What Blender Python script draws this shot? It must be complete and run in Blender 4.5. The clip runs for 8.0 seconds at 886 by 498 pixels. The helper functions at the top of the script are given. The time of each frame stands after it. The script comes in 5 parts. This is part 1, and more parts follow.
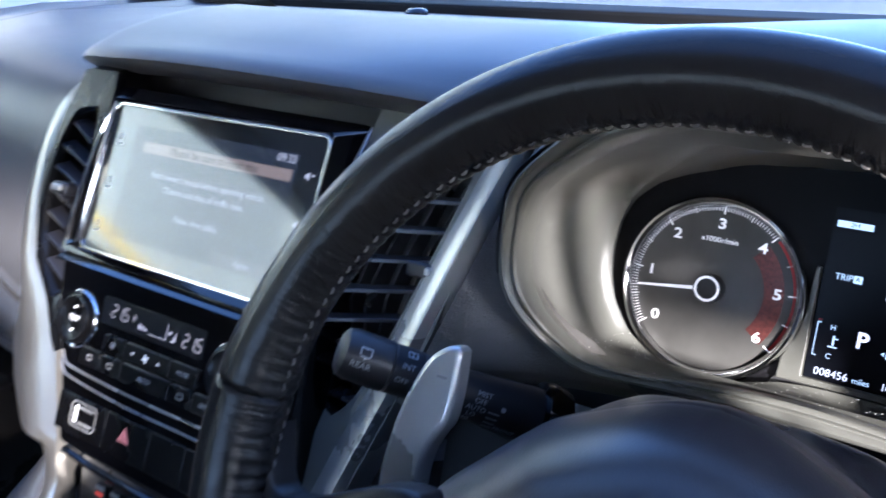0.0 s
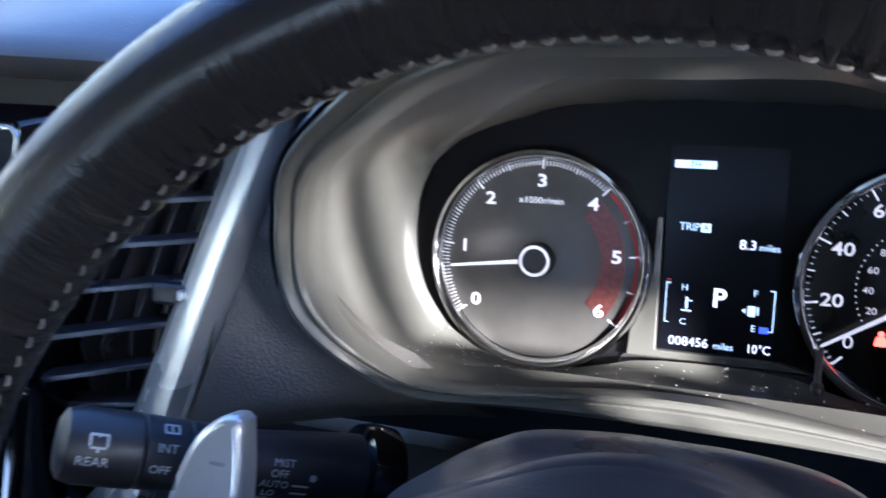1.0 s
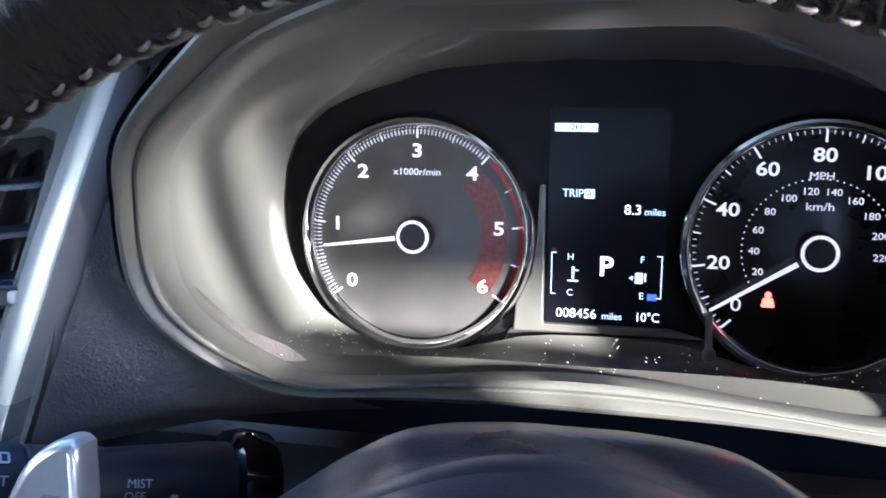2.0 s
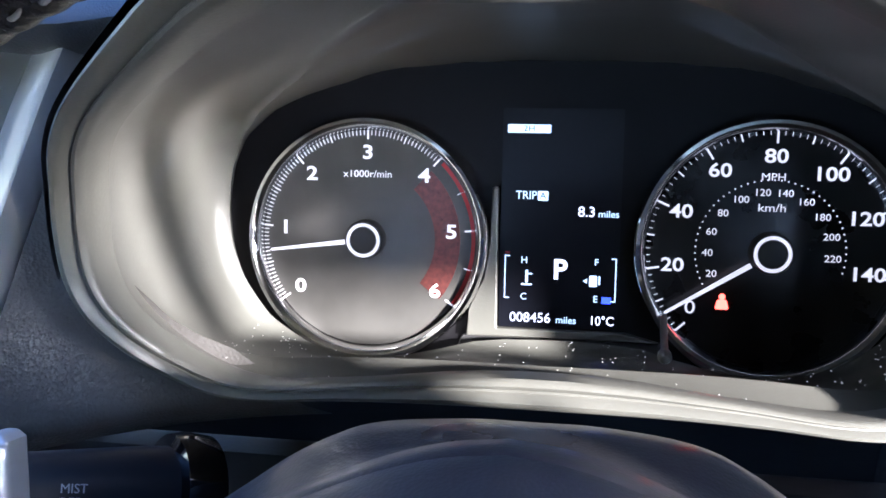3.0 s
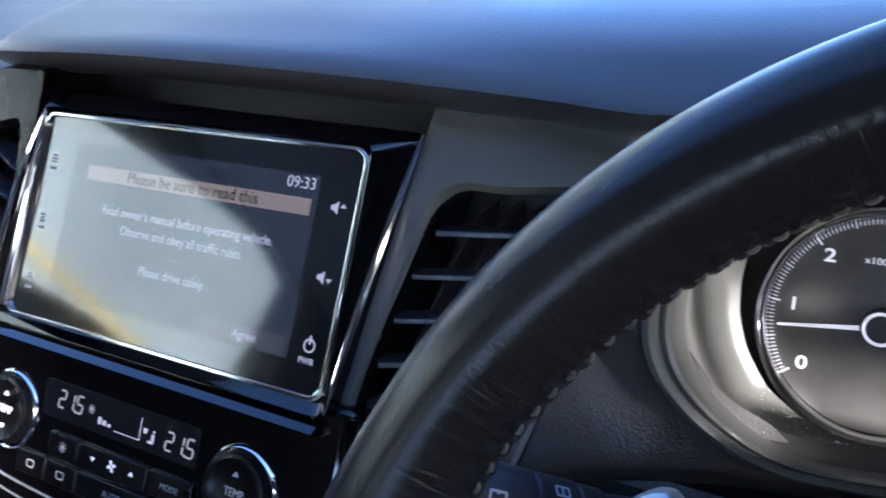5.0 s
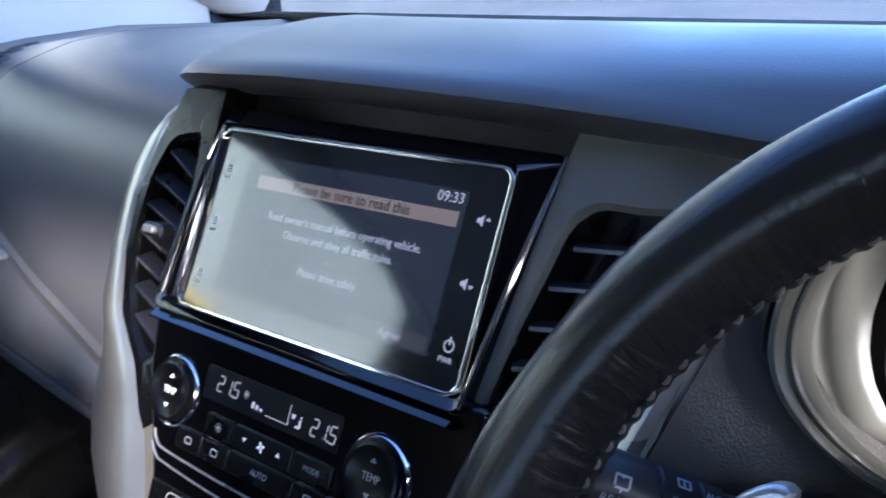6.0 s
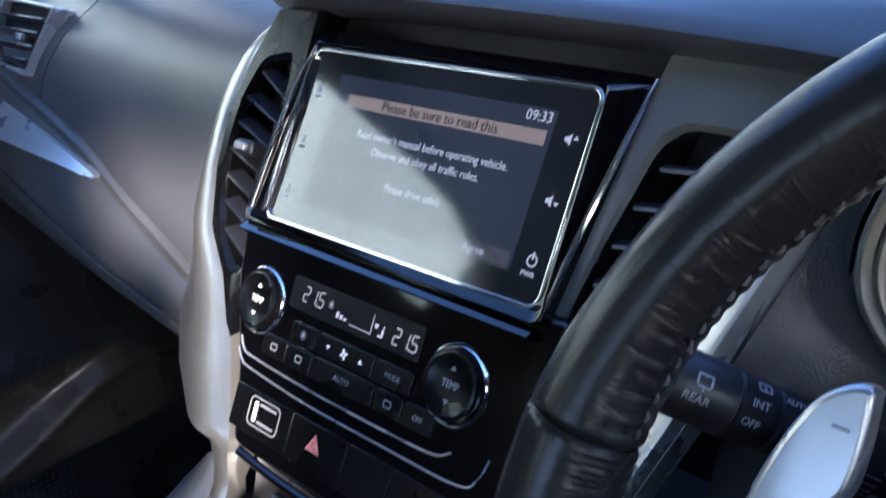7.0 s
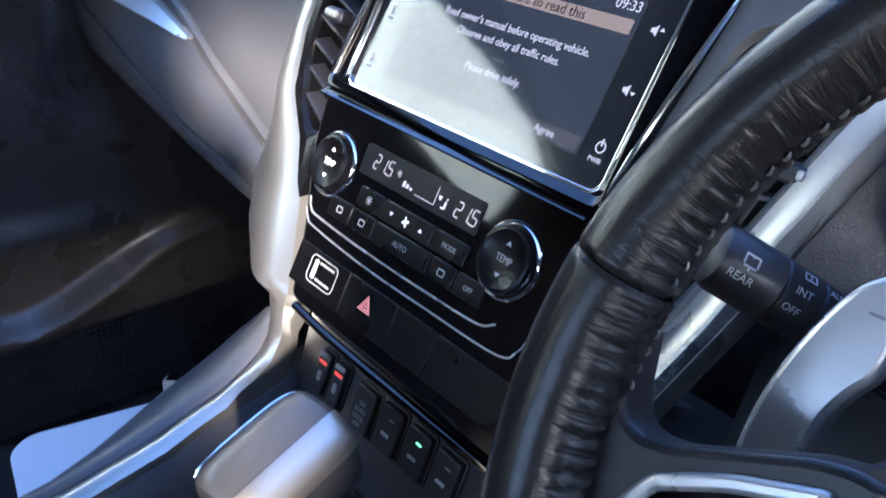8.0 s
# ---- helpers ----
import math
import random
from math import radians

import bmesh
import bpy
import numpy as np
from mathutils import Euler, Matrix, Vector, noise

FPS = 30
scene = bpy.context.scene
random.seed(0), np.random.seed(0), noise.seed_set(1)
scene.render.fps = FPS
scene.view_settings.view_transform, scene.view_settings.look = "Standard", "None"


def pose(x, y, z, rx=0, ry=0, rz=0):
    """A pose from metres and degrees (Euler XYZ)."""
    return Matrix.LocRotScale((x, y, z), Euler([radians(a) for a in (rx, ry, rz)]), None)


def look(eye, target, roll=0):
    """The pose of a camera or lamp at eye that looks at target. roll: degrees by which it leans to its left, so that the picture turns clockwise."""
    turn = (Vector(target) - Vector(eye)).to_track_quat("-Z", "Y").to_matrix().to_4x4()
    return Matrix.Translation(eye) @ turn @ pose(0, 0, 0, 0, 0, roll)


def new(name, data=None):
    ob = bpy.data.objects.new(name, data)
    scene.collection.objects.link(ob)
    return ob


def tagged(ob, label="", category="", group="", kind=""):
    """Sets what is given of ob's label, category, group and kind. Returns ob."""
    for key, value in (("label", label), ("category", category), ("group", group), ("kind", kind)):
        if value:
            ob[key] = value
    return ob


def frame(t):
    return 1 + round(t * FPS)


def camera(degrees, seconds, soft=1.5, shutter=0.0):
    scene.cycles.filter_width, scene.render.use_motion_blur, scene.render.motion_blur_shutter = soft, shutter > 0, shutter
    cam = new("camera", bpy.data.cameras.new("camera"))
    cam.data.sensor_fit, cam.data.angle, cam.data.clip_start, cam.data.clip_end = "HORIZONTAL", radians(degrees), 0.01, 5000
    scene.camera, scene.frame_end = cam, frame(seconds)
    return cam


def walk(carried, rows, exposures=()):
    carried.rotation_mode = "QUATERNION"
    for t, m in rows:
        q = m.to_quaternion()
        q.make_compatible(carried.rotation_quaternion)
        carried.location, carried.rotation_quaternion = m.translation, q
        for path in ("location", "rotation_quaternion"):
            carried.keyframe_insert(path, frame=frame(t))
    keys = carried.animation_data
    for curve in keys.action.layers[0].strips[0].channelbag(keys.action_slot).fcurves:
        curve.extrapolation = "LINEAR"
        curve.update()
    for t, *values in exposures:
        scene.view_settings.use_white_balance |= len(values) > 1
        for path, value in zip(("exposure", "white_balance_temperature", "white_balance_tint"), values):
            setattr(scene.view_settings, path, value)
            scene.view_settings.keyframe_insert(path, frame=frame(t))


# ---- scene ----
cam = camera(51.86, 8.0, soft=1.6, shutter=0.4)
PATH = [
    (0, 0.0929, 0.1117, 0.8649, 67.90, 2.91, 36.53),
    (0.5, 0.0438, 0.1673, 0.8533, 66.51, 4.40, 27.85),
    (1, 0.0270, 0.2119, 0.8289, 64.77, 4.60, 20.49),
    (1.5, 0.0253, 0.2309, 0.8227, 63.19, 4.57, 16.11),
    (2, 0.0201, 0.2406, 0.8169, 62.45, 3.82, 12.53),
    (3.3, 0.0167, 0.2449, 0.8018, 64.25, 2.31, 9.44),
    (3.5, 0.0193, 0.2470, 0.8203, 64.03, 2.94, 10.95),
    (4, -0.0189, 0.2230, 0.8285, 64.74, 2.21, 16.31),
    (4.5, -0.0544, 0.2050, 0.8320, 65.73, 2.45, 24.42),
    (4.7, -0.0611, 0.2010, 0.8389, 65.70, 3.10, 27.52),
    (5.8, -0.0511, 0.1767, 0.8319, 69.69, 4.35, 37.52),
    (6, -0.0472, 0.1639, 0.8347, 70.16, 3.53, 39.42),
    (6.5, -0.0437, 0.1542, 0.8348, 69.47, 3.26, 42.67),
    (7, -0.0446, 0.1426, 0.8219, 67.48, 2.81, 43.92),
    (7.5, -0.0432, 0.1327, 0.8080, 64.72, 1.31, 46.80),
    (8, -0.0268, 0.1299, 0.8008, 62.94, -2.29, 51.07),
]
EXPOSURES = [(0.0, 4.44, 5280), (0.5, 4.14, 5260), (1.0, 4.76, 5220), (1.5, 5.04, 5280), (3.5, 5.06, 5330), (4.0, 5.06, 5360), (4.5, 4.54, 5320), (6.0, 4.0, 5300), (6.5, 4.08, 5330), (7.0, 4.30, 5400), (7.5, 4.7, 5500), (8.0, 4.9, 5560)]      # the camera opens up for the shaded instruments
GLOW = 0.25      # lit prints and displays against the daylight
walk(cam, [(t, pose(*p)) for t, *p in PATH], [(t, e, k, 26) for t, e, k in EXPOSURES])

# ---- light: low morning sun from behind on the driver's side, blue sky ----
SUN = Vector((0.76, -0.57, 0.30)).normalized()
world = bpy.data.worlds.new("sky")
scene.world = world
world.use_nodes = True
wn = world.node_tree
sky = wn.nodes.new("ShaderNodeTexSky")
sky.sky_type = "NISHITA"
sky.sun_disc = False
sky.ozone_density = 2.5
sky.sun_elevation = math.asin(SUN.z)
sky.sun_rotation = math.atan2(SUN.x, SUN.y)
wn.nodes["Background"].inputs["Strength"].default_value = 0.15
wn.links.new(sky.outputs["Color"], wn.nodes["Background"].inputs["Color"])
sun = new("sun", bpy.data.lights.new("sun", "SUN"))
sun.data.energy, sun.data.angle, sun.data.color = 1.62, radians(4.0), (1.0, 0.885, 0.64)
sun.matrix_world = look(SUN * 20, (0, 0, 0))


# ---- materials ----
def mat(name, base, rough=0.5, metal=0.0, grain=(0, 0), vary=(0, 0), coat=0.0, spec=0.5, glow=None, power=0.0, cells=(0, 0)):
    """Principled material; grain: fine bump (scale, strength), cells: leather-like cells, vary: broad change (scale, share)."""
    m = bpy.data.materials.new(name)
    m.use_nodes = True
    nt = m.node_tree
    b = nt.nodes["Principled BSDF"]
    b.inputs["Base Color"].default_value = (*base, 1)
    b.inputs["Roughness"].default_value = rough
    b.inputs["Metallic"].default_value = metal
    b.inputs["Specular IOR Level"].default_value = spec
    b.inputs["Coat Weight"].default_value = coat
    b.inputs["Coat Roughness"].default_value = 0.04
    tc = nt.nodes.new("ShaderNodeTexCoord")
    if vary[0]:
        no = nt.nodes.new("ShaderNodeTexNoise")
        no.inputs["Scale"].default_value, no.inputs["Detail"].default_value = vary[0], 6
        nt.links.new(tc.outputs["Object"], no.inputs["Vector"])
        mr = nt.nodes.new("ShaderNodeMapRange")
        mr.inputs["From Min"].default_value, mr.inputs["From Max"].default_value = 0.3, 0.7
        mr.inputs["To Min"].default_value, mr.inputs["To Max"].default_value = 1 - vary[1], 1 + vary[1]
        nt.links.new(no.outputs["Fac"], mr.inputs["Value"])
        mx = nt.nodes.new("ShaderNodeVectorMath")
        mx.operation = "SCALE"
        mx.inputs[0].default_value = base
        nt.links.new(mr.outputs["Result"], mx.inputs["Scale"])
        nt.links.new(mx.outputs["Vector"], b.inputs["Base Color"])
        rr = nt.nodes.new("ShaderNodeMath")
        rr.operation = "MULTIPLY"
        rr.inputs[1].default_value = rough
        nt.links.new(mr.outputs["Result"], rr.inputs[0])
        nt.links.new(rr.outputs["Value"], b.inputs["Roughness"])
    last = None
    for kind, (scale, strength) in (("ShaderNodeTexNoise", grain), ("ShaderNodeTexVoronoi", cells)):
        if scale:
            no = nt.nodes.new(kind)
            no.inputs["Scale"].default_value = scale
            if kind == "ShaderNodeTexNoise":
                no.inputs["Detail"].default_value = 3
            nt.links.new(tc.outputs["Object"], no.inputs["Vector"])
            bu = nt.nodes.new("ShaderNodeBump")
            bu.inputs["Strength"].default_value, bu.inputs["Distance"].default_value = strength, 0.0006
            nt.links.new(no.outputs["Fac" if kind == "ShaderNodeTexNoise" else "Distance"], bu.inputs["Height"])
            if last:
                nt.links.new(last.outputs["Normal"], bu.inputs["Normal"])
            last = bu
    if last:
        nt.links.new(last.outputs["Normal"], b.inputs["Normal"])
    if glow:
        b.inputs["Emission Color"].default_value = (*glow, 1)
        b.inputs["Emission Strength"].default_value = power * GLOW
    return m


DASH = mat("soft dash plastic", (0.054, 0.054, 0.057), 0.35, vary=(9, 0.10), cells=(1100, 0.16), grain=(60, 0.05))
DASH_LOW = mat("grained lower plastic", (0.066, 0.064, 0.062), 0.46, vary=(11, 0.12), cells=(760, 0.40))
SHROUD = mat("smooth shroud plastic", (0.083, 0.085, 0.076), 0.38, vary=(14, 0.1), grain=(700, 0.12))
# also laid as dark plates where openings would only be shaded
SEAL_SHADE = mat("black border and opening shade", (0.003, 0.003, 0.003), 0.7, spec=0.2)
BLACK = mat("matt black plastic", (0.016, 0.016, 0.017), 0.55, vary=(30, 0.15), grain=(500, 0.15))
GLOSS = mat("piano black plastic", (0.0012, 0.0012, 0.0016), 0.06, spec=0.45, vary=(20, 0.2))
# copy of the silver paint, darkened in colour to hold back sunlit trim
SILVER_DIMMED = mat("satin silver paint dimmed for sunlit trim", (0.355, 0.342, 0.312), 0.31, metal=0.88, vary=(25, 0.05), grain=(1400, 0.015))
SILVER = mat("satin silver paint", (0.42, 0.417, 0.41), 0.28, metal=0.65, vary=(25, 0.05), grain=(1400, 0.015))
CHROME = mat("chrome", (0.85, 0.85, 0.86), 0.08, metal=1.0, vary=(60, 0.1))
VENT = mat("vent slat plastic", (0.014, 0.014, 0.017), 0.30, vary=(40, 0.15), grain=(600, 0.1))
CARPET = mat("dark carpet", (0.028, 0.027, 0.027), 0.95, vary=(40, 0.3), grain=(900, 0.8))
ROOFING = mat("light grey headliner cloth", (0.50, 0.49, 0.47), 0.9, vary=(6, 0.06), grain=(600, 0.3))
LINER = mat("light grey headliner", (0.62, 0.6, 0.56), 0.9, vary=(6, 0.06), grain=(600, 0.3))
# one kind of face in two tones: tachometer lit, speedometer shaded by colour
DIAL_LIT = mat("dial face with light in its colour", (0.060, 0.060, 0.057), 0.36, vary=(60, 0.12), grain=(1500, 0.05))
DIALBLACK_SHADE = mat("dial black and shaded face", (0.006, 0.006, 0.007), 0.3, vary=(50, 0.2))
LENS = mat("cluster backing", (0.004, 0.004, 0.005), 0.5, spec=0.12, vary=(30, 0.05))
PRINT = mat("white print with a faint glow", (0.8, 0.79, 0.76), 0.5, glow=(1, 0.97, 0.93), power=0.10)
AIRBAG = mat("smooth black cover", (0.030, 0.030, 0.033), 0.30, vary=(9, 0.1), cells=(900, 0.10))
RENDERED = mat("pale stone render", (0.345, 0.385, 0.355), 0.9, vary=(0.3, 0.12), grain=(8, 0.3))
DIM = mat("grey print", (0.22, 0.22, 0.22), 0.5)
KEYPRINT = mat("key print", (0.34, 0.34, 0.35), 0.5)
GRIP = mat("satin dark grey plastic", (0.0310, 0.0316, 0.0335), 0.30, vary=(30, 0.1), grain=(900, 0.06))
REDZONE = mat("red dial zone", (0.11, 0.03, 0.026), 0.45, vary=(400, 0.4))
REDLINE = mat("red line print", (0.42, 0.02, 0.02), 0.45)
REDLAMP = mat("red warning lamp", (0.6, 0.02, 0.01), 0.4, glow=(1, 0.06, 0.03), power=1.4)
LCDTEXT = mat("display text", (0.1, 0.1, 0.1), 0.25, glow=(0.86, 0.93, 1.0), power=0.32)
LCDCYAN = mat("display pale blue", (0.1, 0.1, 0.1), 0.25, glow=(0.6, 0.85, 1.0), power=0.26)
LCDBLUE = mat("display blue", (0.02, 0.02, 0.1), 0.25, glow=(0.05, 0.08, 1.0), power=0.5)
LCDDARK = mat("display dark", (0.003, 0.0035, 0.006), 0.3, spec=0.2)
SEGMENT = mat("climate digits", (0.05, 0.05, 0.05), 0.2, glow=(1.0, 0.94, 0.9), power=0.085)
SCREEN = mat("screen glass", (0.006, 0.007, 0.008), 0.09, spec=1.0, coat=0.5)
SCREENTEXT = mat("screen text", (0.02, 0.02, 0.02), 0.07, spec=0.9, glow=(0.9, 0.95, 1.0), power=0.11)
SCREENBAR = mat("screen title bar", (0.02, 0.02, 0.02), 0.07, spec=0.9, glow=(0.75, 0.6, 0.48), power=0.065)
SCREENBACK = mat("screen back light", (0.01, 0.012, 0.015), 0.07, spec=0.9, glow=(0.28, 0.36, 0.46), power=0.014)
THREAD = mat("grey thread", (0.12, 0.113, 0.106), 0.5, grain=(3000, 0.4))
PAPER = mat("pale grey card", (0.62, 0.62, 0.64), 0.6, vary=(8, 0.05), grain=(300, 0.1))
RED = mat("red print", (0.6, 0.05, 0.04), 0.4, glow=(1, 0.1, 0.05), power=0.10)
PINK = mat("hazard print", (0.55, 0.22, 0.21), 0.4, glow=(1, 0.3, 0.3), power=0.04)
GREEN = mat("green lamp", (0.1, 0.6, 0.15), 0.4, glow=(0.15, 1, 0.3), power=0.6)
SATIN = mat("satin black plastic", (0.0022, 0.0022, 0.0026), 0.28, spec=0.2, vary=(30, 0.15), grain=(500, 0.08))
SWITCH = mat("switch plastic", (0.013, 0.013, 0.015), 0.42, spec=0.35, vary=(40, 0.15), grain=(500, 0.1))
TARMAC = mat("pale tarmac", (0.16, 0.155, 0.145), 0.9, vary=(0.6, 0.25), grain=(30, 0.5))
YELLOW = mat("yellow road paint", (0.70, 0.47, 0.05), 0.8, vary=(3, 0.1))

DOOR = mat("satin door plastic", (0.030, 0.028, 0.026), 0.28, vary=(11, 0.12), cells=(700, 0.12))


def glass_material(name, tint):
    m = bpy.data.materials.new(name)
    m.use_nodes = True
    gn = m.node_tree
    gt, gg, gm = gn.nodes.new("ShaderNodeBsdfTransparent"), gn.nodes.new("ShaderNodeBsdfGlossy"), gn.nodes.new("ShaderNodeMixShader")
    gt.inputs["Color"].default_value = (*tint, 1)
    gg.inputs["Roughness"].default_value = 0.02
    gm.inputs["Fac"].default_value = 0.05
    gn.links.new(gt.outputs["BSDF"], gm.inputs[1])
    gn.links.new(gg.outputs["BSDF"], gm.inputs[2])
    gn.links.new(gm.outputs["Shader"], gn.nodes["Material Output"].inputs["Surface"])
    return m


GLASS = glass_material("window glass", (0.86, 0.9, 0.88))
TINTED = glass_material("tinted windscreen glass", (0.58, 0.62, 0.64))


def leather_material():
    """Black leather: pebble grain and creases that run across the rim, by the mesh's UV map (metres along, share around)."""
    m = mat("black leather", (0.012, 0.0118, 0.012), 0.25, spec=0.25, vary=(18, 0.12), cells=(1500, 0.06))
    nt = m.node_tree
    b = nt.nodes["Principled BSDF"]
    uv = nt.nodes.new("ShaderNodeUVMap")
    mp = nt.nodes.new("ShaderNodeMapping")
    mp.inputs["Scale"].default_value = (190, 4.5, 1)
    no = nt.nodes.new("ShaderNodeTexNoise")
    no.inputs["Scale"].default_value, no.inputs["Detail"].default_value, no.inputs["Distortion"].default_value = 1.0, 5, 1.6
    bu = nt.nodes.new("ShaderNodeBump")
    bu.inputs["Strength"].default_value, bu.inputs["Distance"].default_value = 1.0, 0.0013
    nt.links.new(uv.outputs["UV"], mp.inputs["Vector"])
    nt.links.new(mp.outputs["Vector"], no.inputs["Vector"])
    # creases gather towards the stitched inner edge
    sep = nt.nodes.new("ShaderNodeSeparateXYZ")
    nt.links.new(uv.outputs["UV"], sep.inputs["Vector"])
    ramp = nt.nodes.new("ShaderNodeMapRange")
    ramp.inputs["From Min"].default_value, ramp.inputs["From Max"].default_value = 0.25, 0.48
    nt.links.new(sep.outputs["Y"], ramp.inputs["Value"])
    mu = nt.nodes.new("ShaderNodeMath")
    mu.operation = "MULTIPLY"
    cen = nt.nodes.new("ShaderNodeMath")
    cen.operation = "SUBTRACT"
    cen.inputs[1].default_value = 0.5
    nt.links.new(no.outputs["Fac"], cen.inputs[0])
    nt.links.new(cen.outputs["Value"], mu.inputs[0])
    nt.links.new(ramp.outputs["Result"], mu.inputs[1])
    nt.links.new(mu.outputs["Value"], bu.inputs["Height"])
    old = b.inputs["Normal"].links[0].from_socket
    nt.links.new(old, bu.inputs["Normal"])
    nt.links.new(bu.outputs["Normal"], b.inputs["Normal"])
    return m


LEATHER = leather_material()
SPOKE = mat("black leather of the spokes", (0.012, 0.012, 0.013), 0.36, spec=0.36, vary=(18, 0.12), cells=(1100, 0.10))


# ---- mesh helpers ----
def at(ob):
    """The world place of a thing or part (none of them is turned)."""
    p = Vector(ob.location)
    while ob.parent:
        ob = ob.parent
        p = p + Vector(ob.location)
    return p


def thing(name, place, label, category, group="", kind=""):
    ob = new(name)
    ob.empty_display_size = 0.02
    ob.location = place
    return tagged(ob, label, category, group, kind)


def part(name, bm, material, parent=None, label="", smooth=True, angle=40):
    """Links a bmesh, given in world places, as one mesh under a thing or a part."""
    bmesh.ops.recalc_face_normals(bm, faces=bm.faces)
    if parent:
        bmesh.ops.translate(bm, vec=-at(parent), verts=bm.verts)
    if smooth:
        for f in bm.faces:
            f.smooth = True
        for e in bm.edges:
            if len(e.link_faces) == 2 and (e.calc_face_angle(0) > radians(angle) or max(len(f.verts) for f in e.link_faces) > 4):
                e.smooth = False
    me = bpy.data.meshes.new(name)
    bm.to_mesh(me)
    bm.free()
    me.materials.append(material)
    ob = new(name, me)
    ob.parent = parent
    if label:
        ob["label"] = label
    return ob


def lone(name, bm, material, label, category, group="", kind="", smooth=True, angle=40):
    return tagged(part(name, bm, material, None, "", smooth, angle), label, category, group, kind)


def merged(*bms):
    out = bmesh.new()
    for b in bms:
        me = bpy.data.meshes.new("join")
        b.to_mesh(me)
        b.free()
        out.from_mesh(me)
        bpy.data.meshes.remove(me)
    return out


def grid(rows, close_u=False, close_v=False, caps=False):
    """A skin over rows of points."""
    bm = bmesh.new()
    vs = [[bm.verts.new(p) for p in r] for r in rows]
    nr, nc = len(vs), len(vs[0])
    for i in range(nr if close_v else nr - 1):
        for j in range(nc if close_u else nc - 1):
            a, b = vs[i], vs[(i + 1) % nr]
            k = (j + 1) % nc
            bm.faces.new((a[j], a[k], b[k], b[j]))
    if caps:
        bm.faces.new(vs[0])
        bm.faces.new(vs[-1])
    return bm


def sheet(rows, thick):
    """A skin with thickness, away from its outer side."""
    bm = grid(rows)
    bmesh.ops.recalc_face_normals(bm, faces=bm.faces)
    bmesh.ops.solidify(bm, geom=bm.faces[:] + bm.edges[:] + bm.verts[:], thickness=thick)
    return bm


def smoothed(pts, n):
    """n points along a smooth curve through pts (Catmull-Rom)."""
    pts = [Vector(p) for p in pts]
    ext = [pts[0] * 2 - pts[1]] + pts + [pts[-1] * 2 - pts[-2]]
    out = []
    for i in range(n):
        s = i / (n - 1) * (len(pts) - 1)
        k = min(int(s), len(pts) - 2)
        t = s - k
        a, b, c, d = ext[k:k + 4]
        out.append(0.5 * ((2 * b) + (c - a) * t + (2 * a - 5 * b + 4 * c - d) * t * t + (3 * b - a - 3 * c + d) * t ** 3))
    return out


def basis(origin, x, y):
    x, y = Vector(x).normalized(), Vector(y)
    z = x.cross(y).normalized()
    y = z.cross(x)
    return Matrix.Translation(origin) @ Matrix((x, y, z)).transposed().to_4x4()


def tilted(origin, degrees_back):
    """A board that faces the driver: x right, y up along it, z out of it."""
    a = radians(degrees_back)
    return basis(origin, (1, 0, 0), (0, math.sin(a), math.cos(a)))


def rrect(w, h, r, n=5, cx=0, cy=0):
    out = []
    for k, (sx, sy) in enumerate(((1, 1), (-1, 1), (-1, -1), (1, -1))):
        for i in range(n + 1):
            a = math.pi / 2 * (k + i / n)
            out.append((cx + sx * (w / 2 - r) + r * math.cos(a), cy + sy * (h / 2 - r) + r * math.sin(a)))
    return out


def rounded(corners, r, n=5):
    """A polygon's outline with rounded corners."""
    out = []
    m = len(corners)
    for i in range(m):
        p, a, b = (Vector(corners[k % m]) for k in (i, i - 1, i + 1))
        u, v = (a - p).normalized(), (b - p).normalized()
        s, e = p + u * r, p + v * r
        for j in range(n + 1):
            t = j / n
            out.append(tuple((1 - t) ** 2 * s + 2 * t * (1 - t) * p + t * t * e))
    return out


def inset(outline, d):
    m = len(outline)
    area = sum(outline[i - 1][0] * outline[i][1] - outline[i][0] * outline[i - 1][1] for i in range(m))
    sg = 1 if area > 0 else -1
    out = []
    for i in range(m):
        a, p, b = Vector(outline[i - 1]), Vector(outline[i]), Vector(outline[(i + 1) % m])
        e1, e2 = (p - a), (b - p)
        n1, n2 = Vector((-e1.y, e1.x)) * sg, Vector((-e2.y, e2.x)) * sg
        n1 = n1.normalized() if n1.length > 1e-9 else n2.normalized()
        n2 = n2.normalized() if n2.length > 1e-9 else n1
        nn = (n1 + n2)
        nn = nn.normalized() if nn.length > 1e-6 else n1
        out.append(tuple(p + nn * d / max(0.5, nn.dot(n1))))
    return out


def slab(outline, z0, z1, bevel, m):
    """A plate with a softened front edge, on the board m."""
    lift = lambda o, z: [m @ Vector((x, y, z)) for x, y in o]
    rows = [lift(outline, z0)]
    if bevel:
        for k in range(4):
            a = math.pi / 2 * k / 3
            rows.append(lift(inset(outline, bevel * (1 - math.cos(a))), z1 - bevel * (1 - math.sin(a))))
    else:
        rows.append(lift(outline, z1))
    return grid(rows, close_u=True, caps=True)


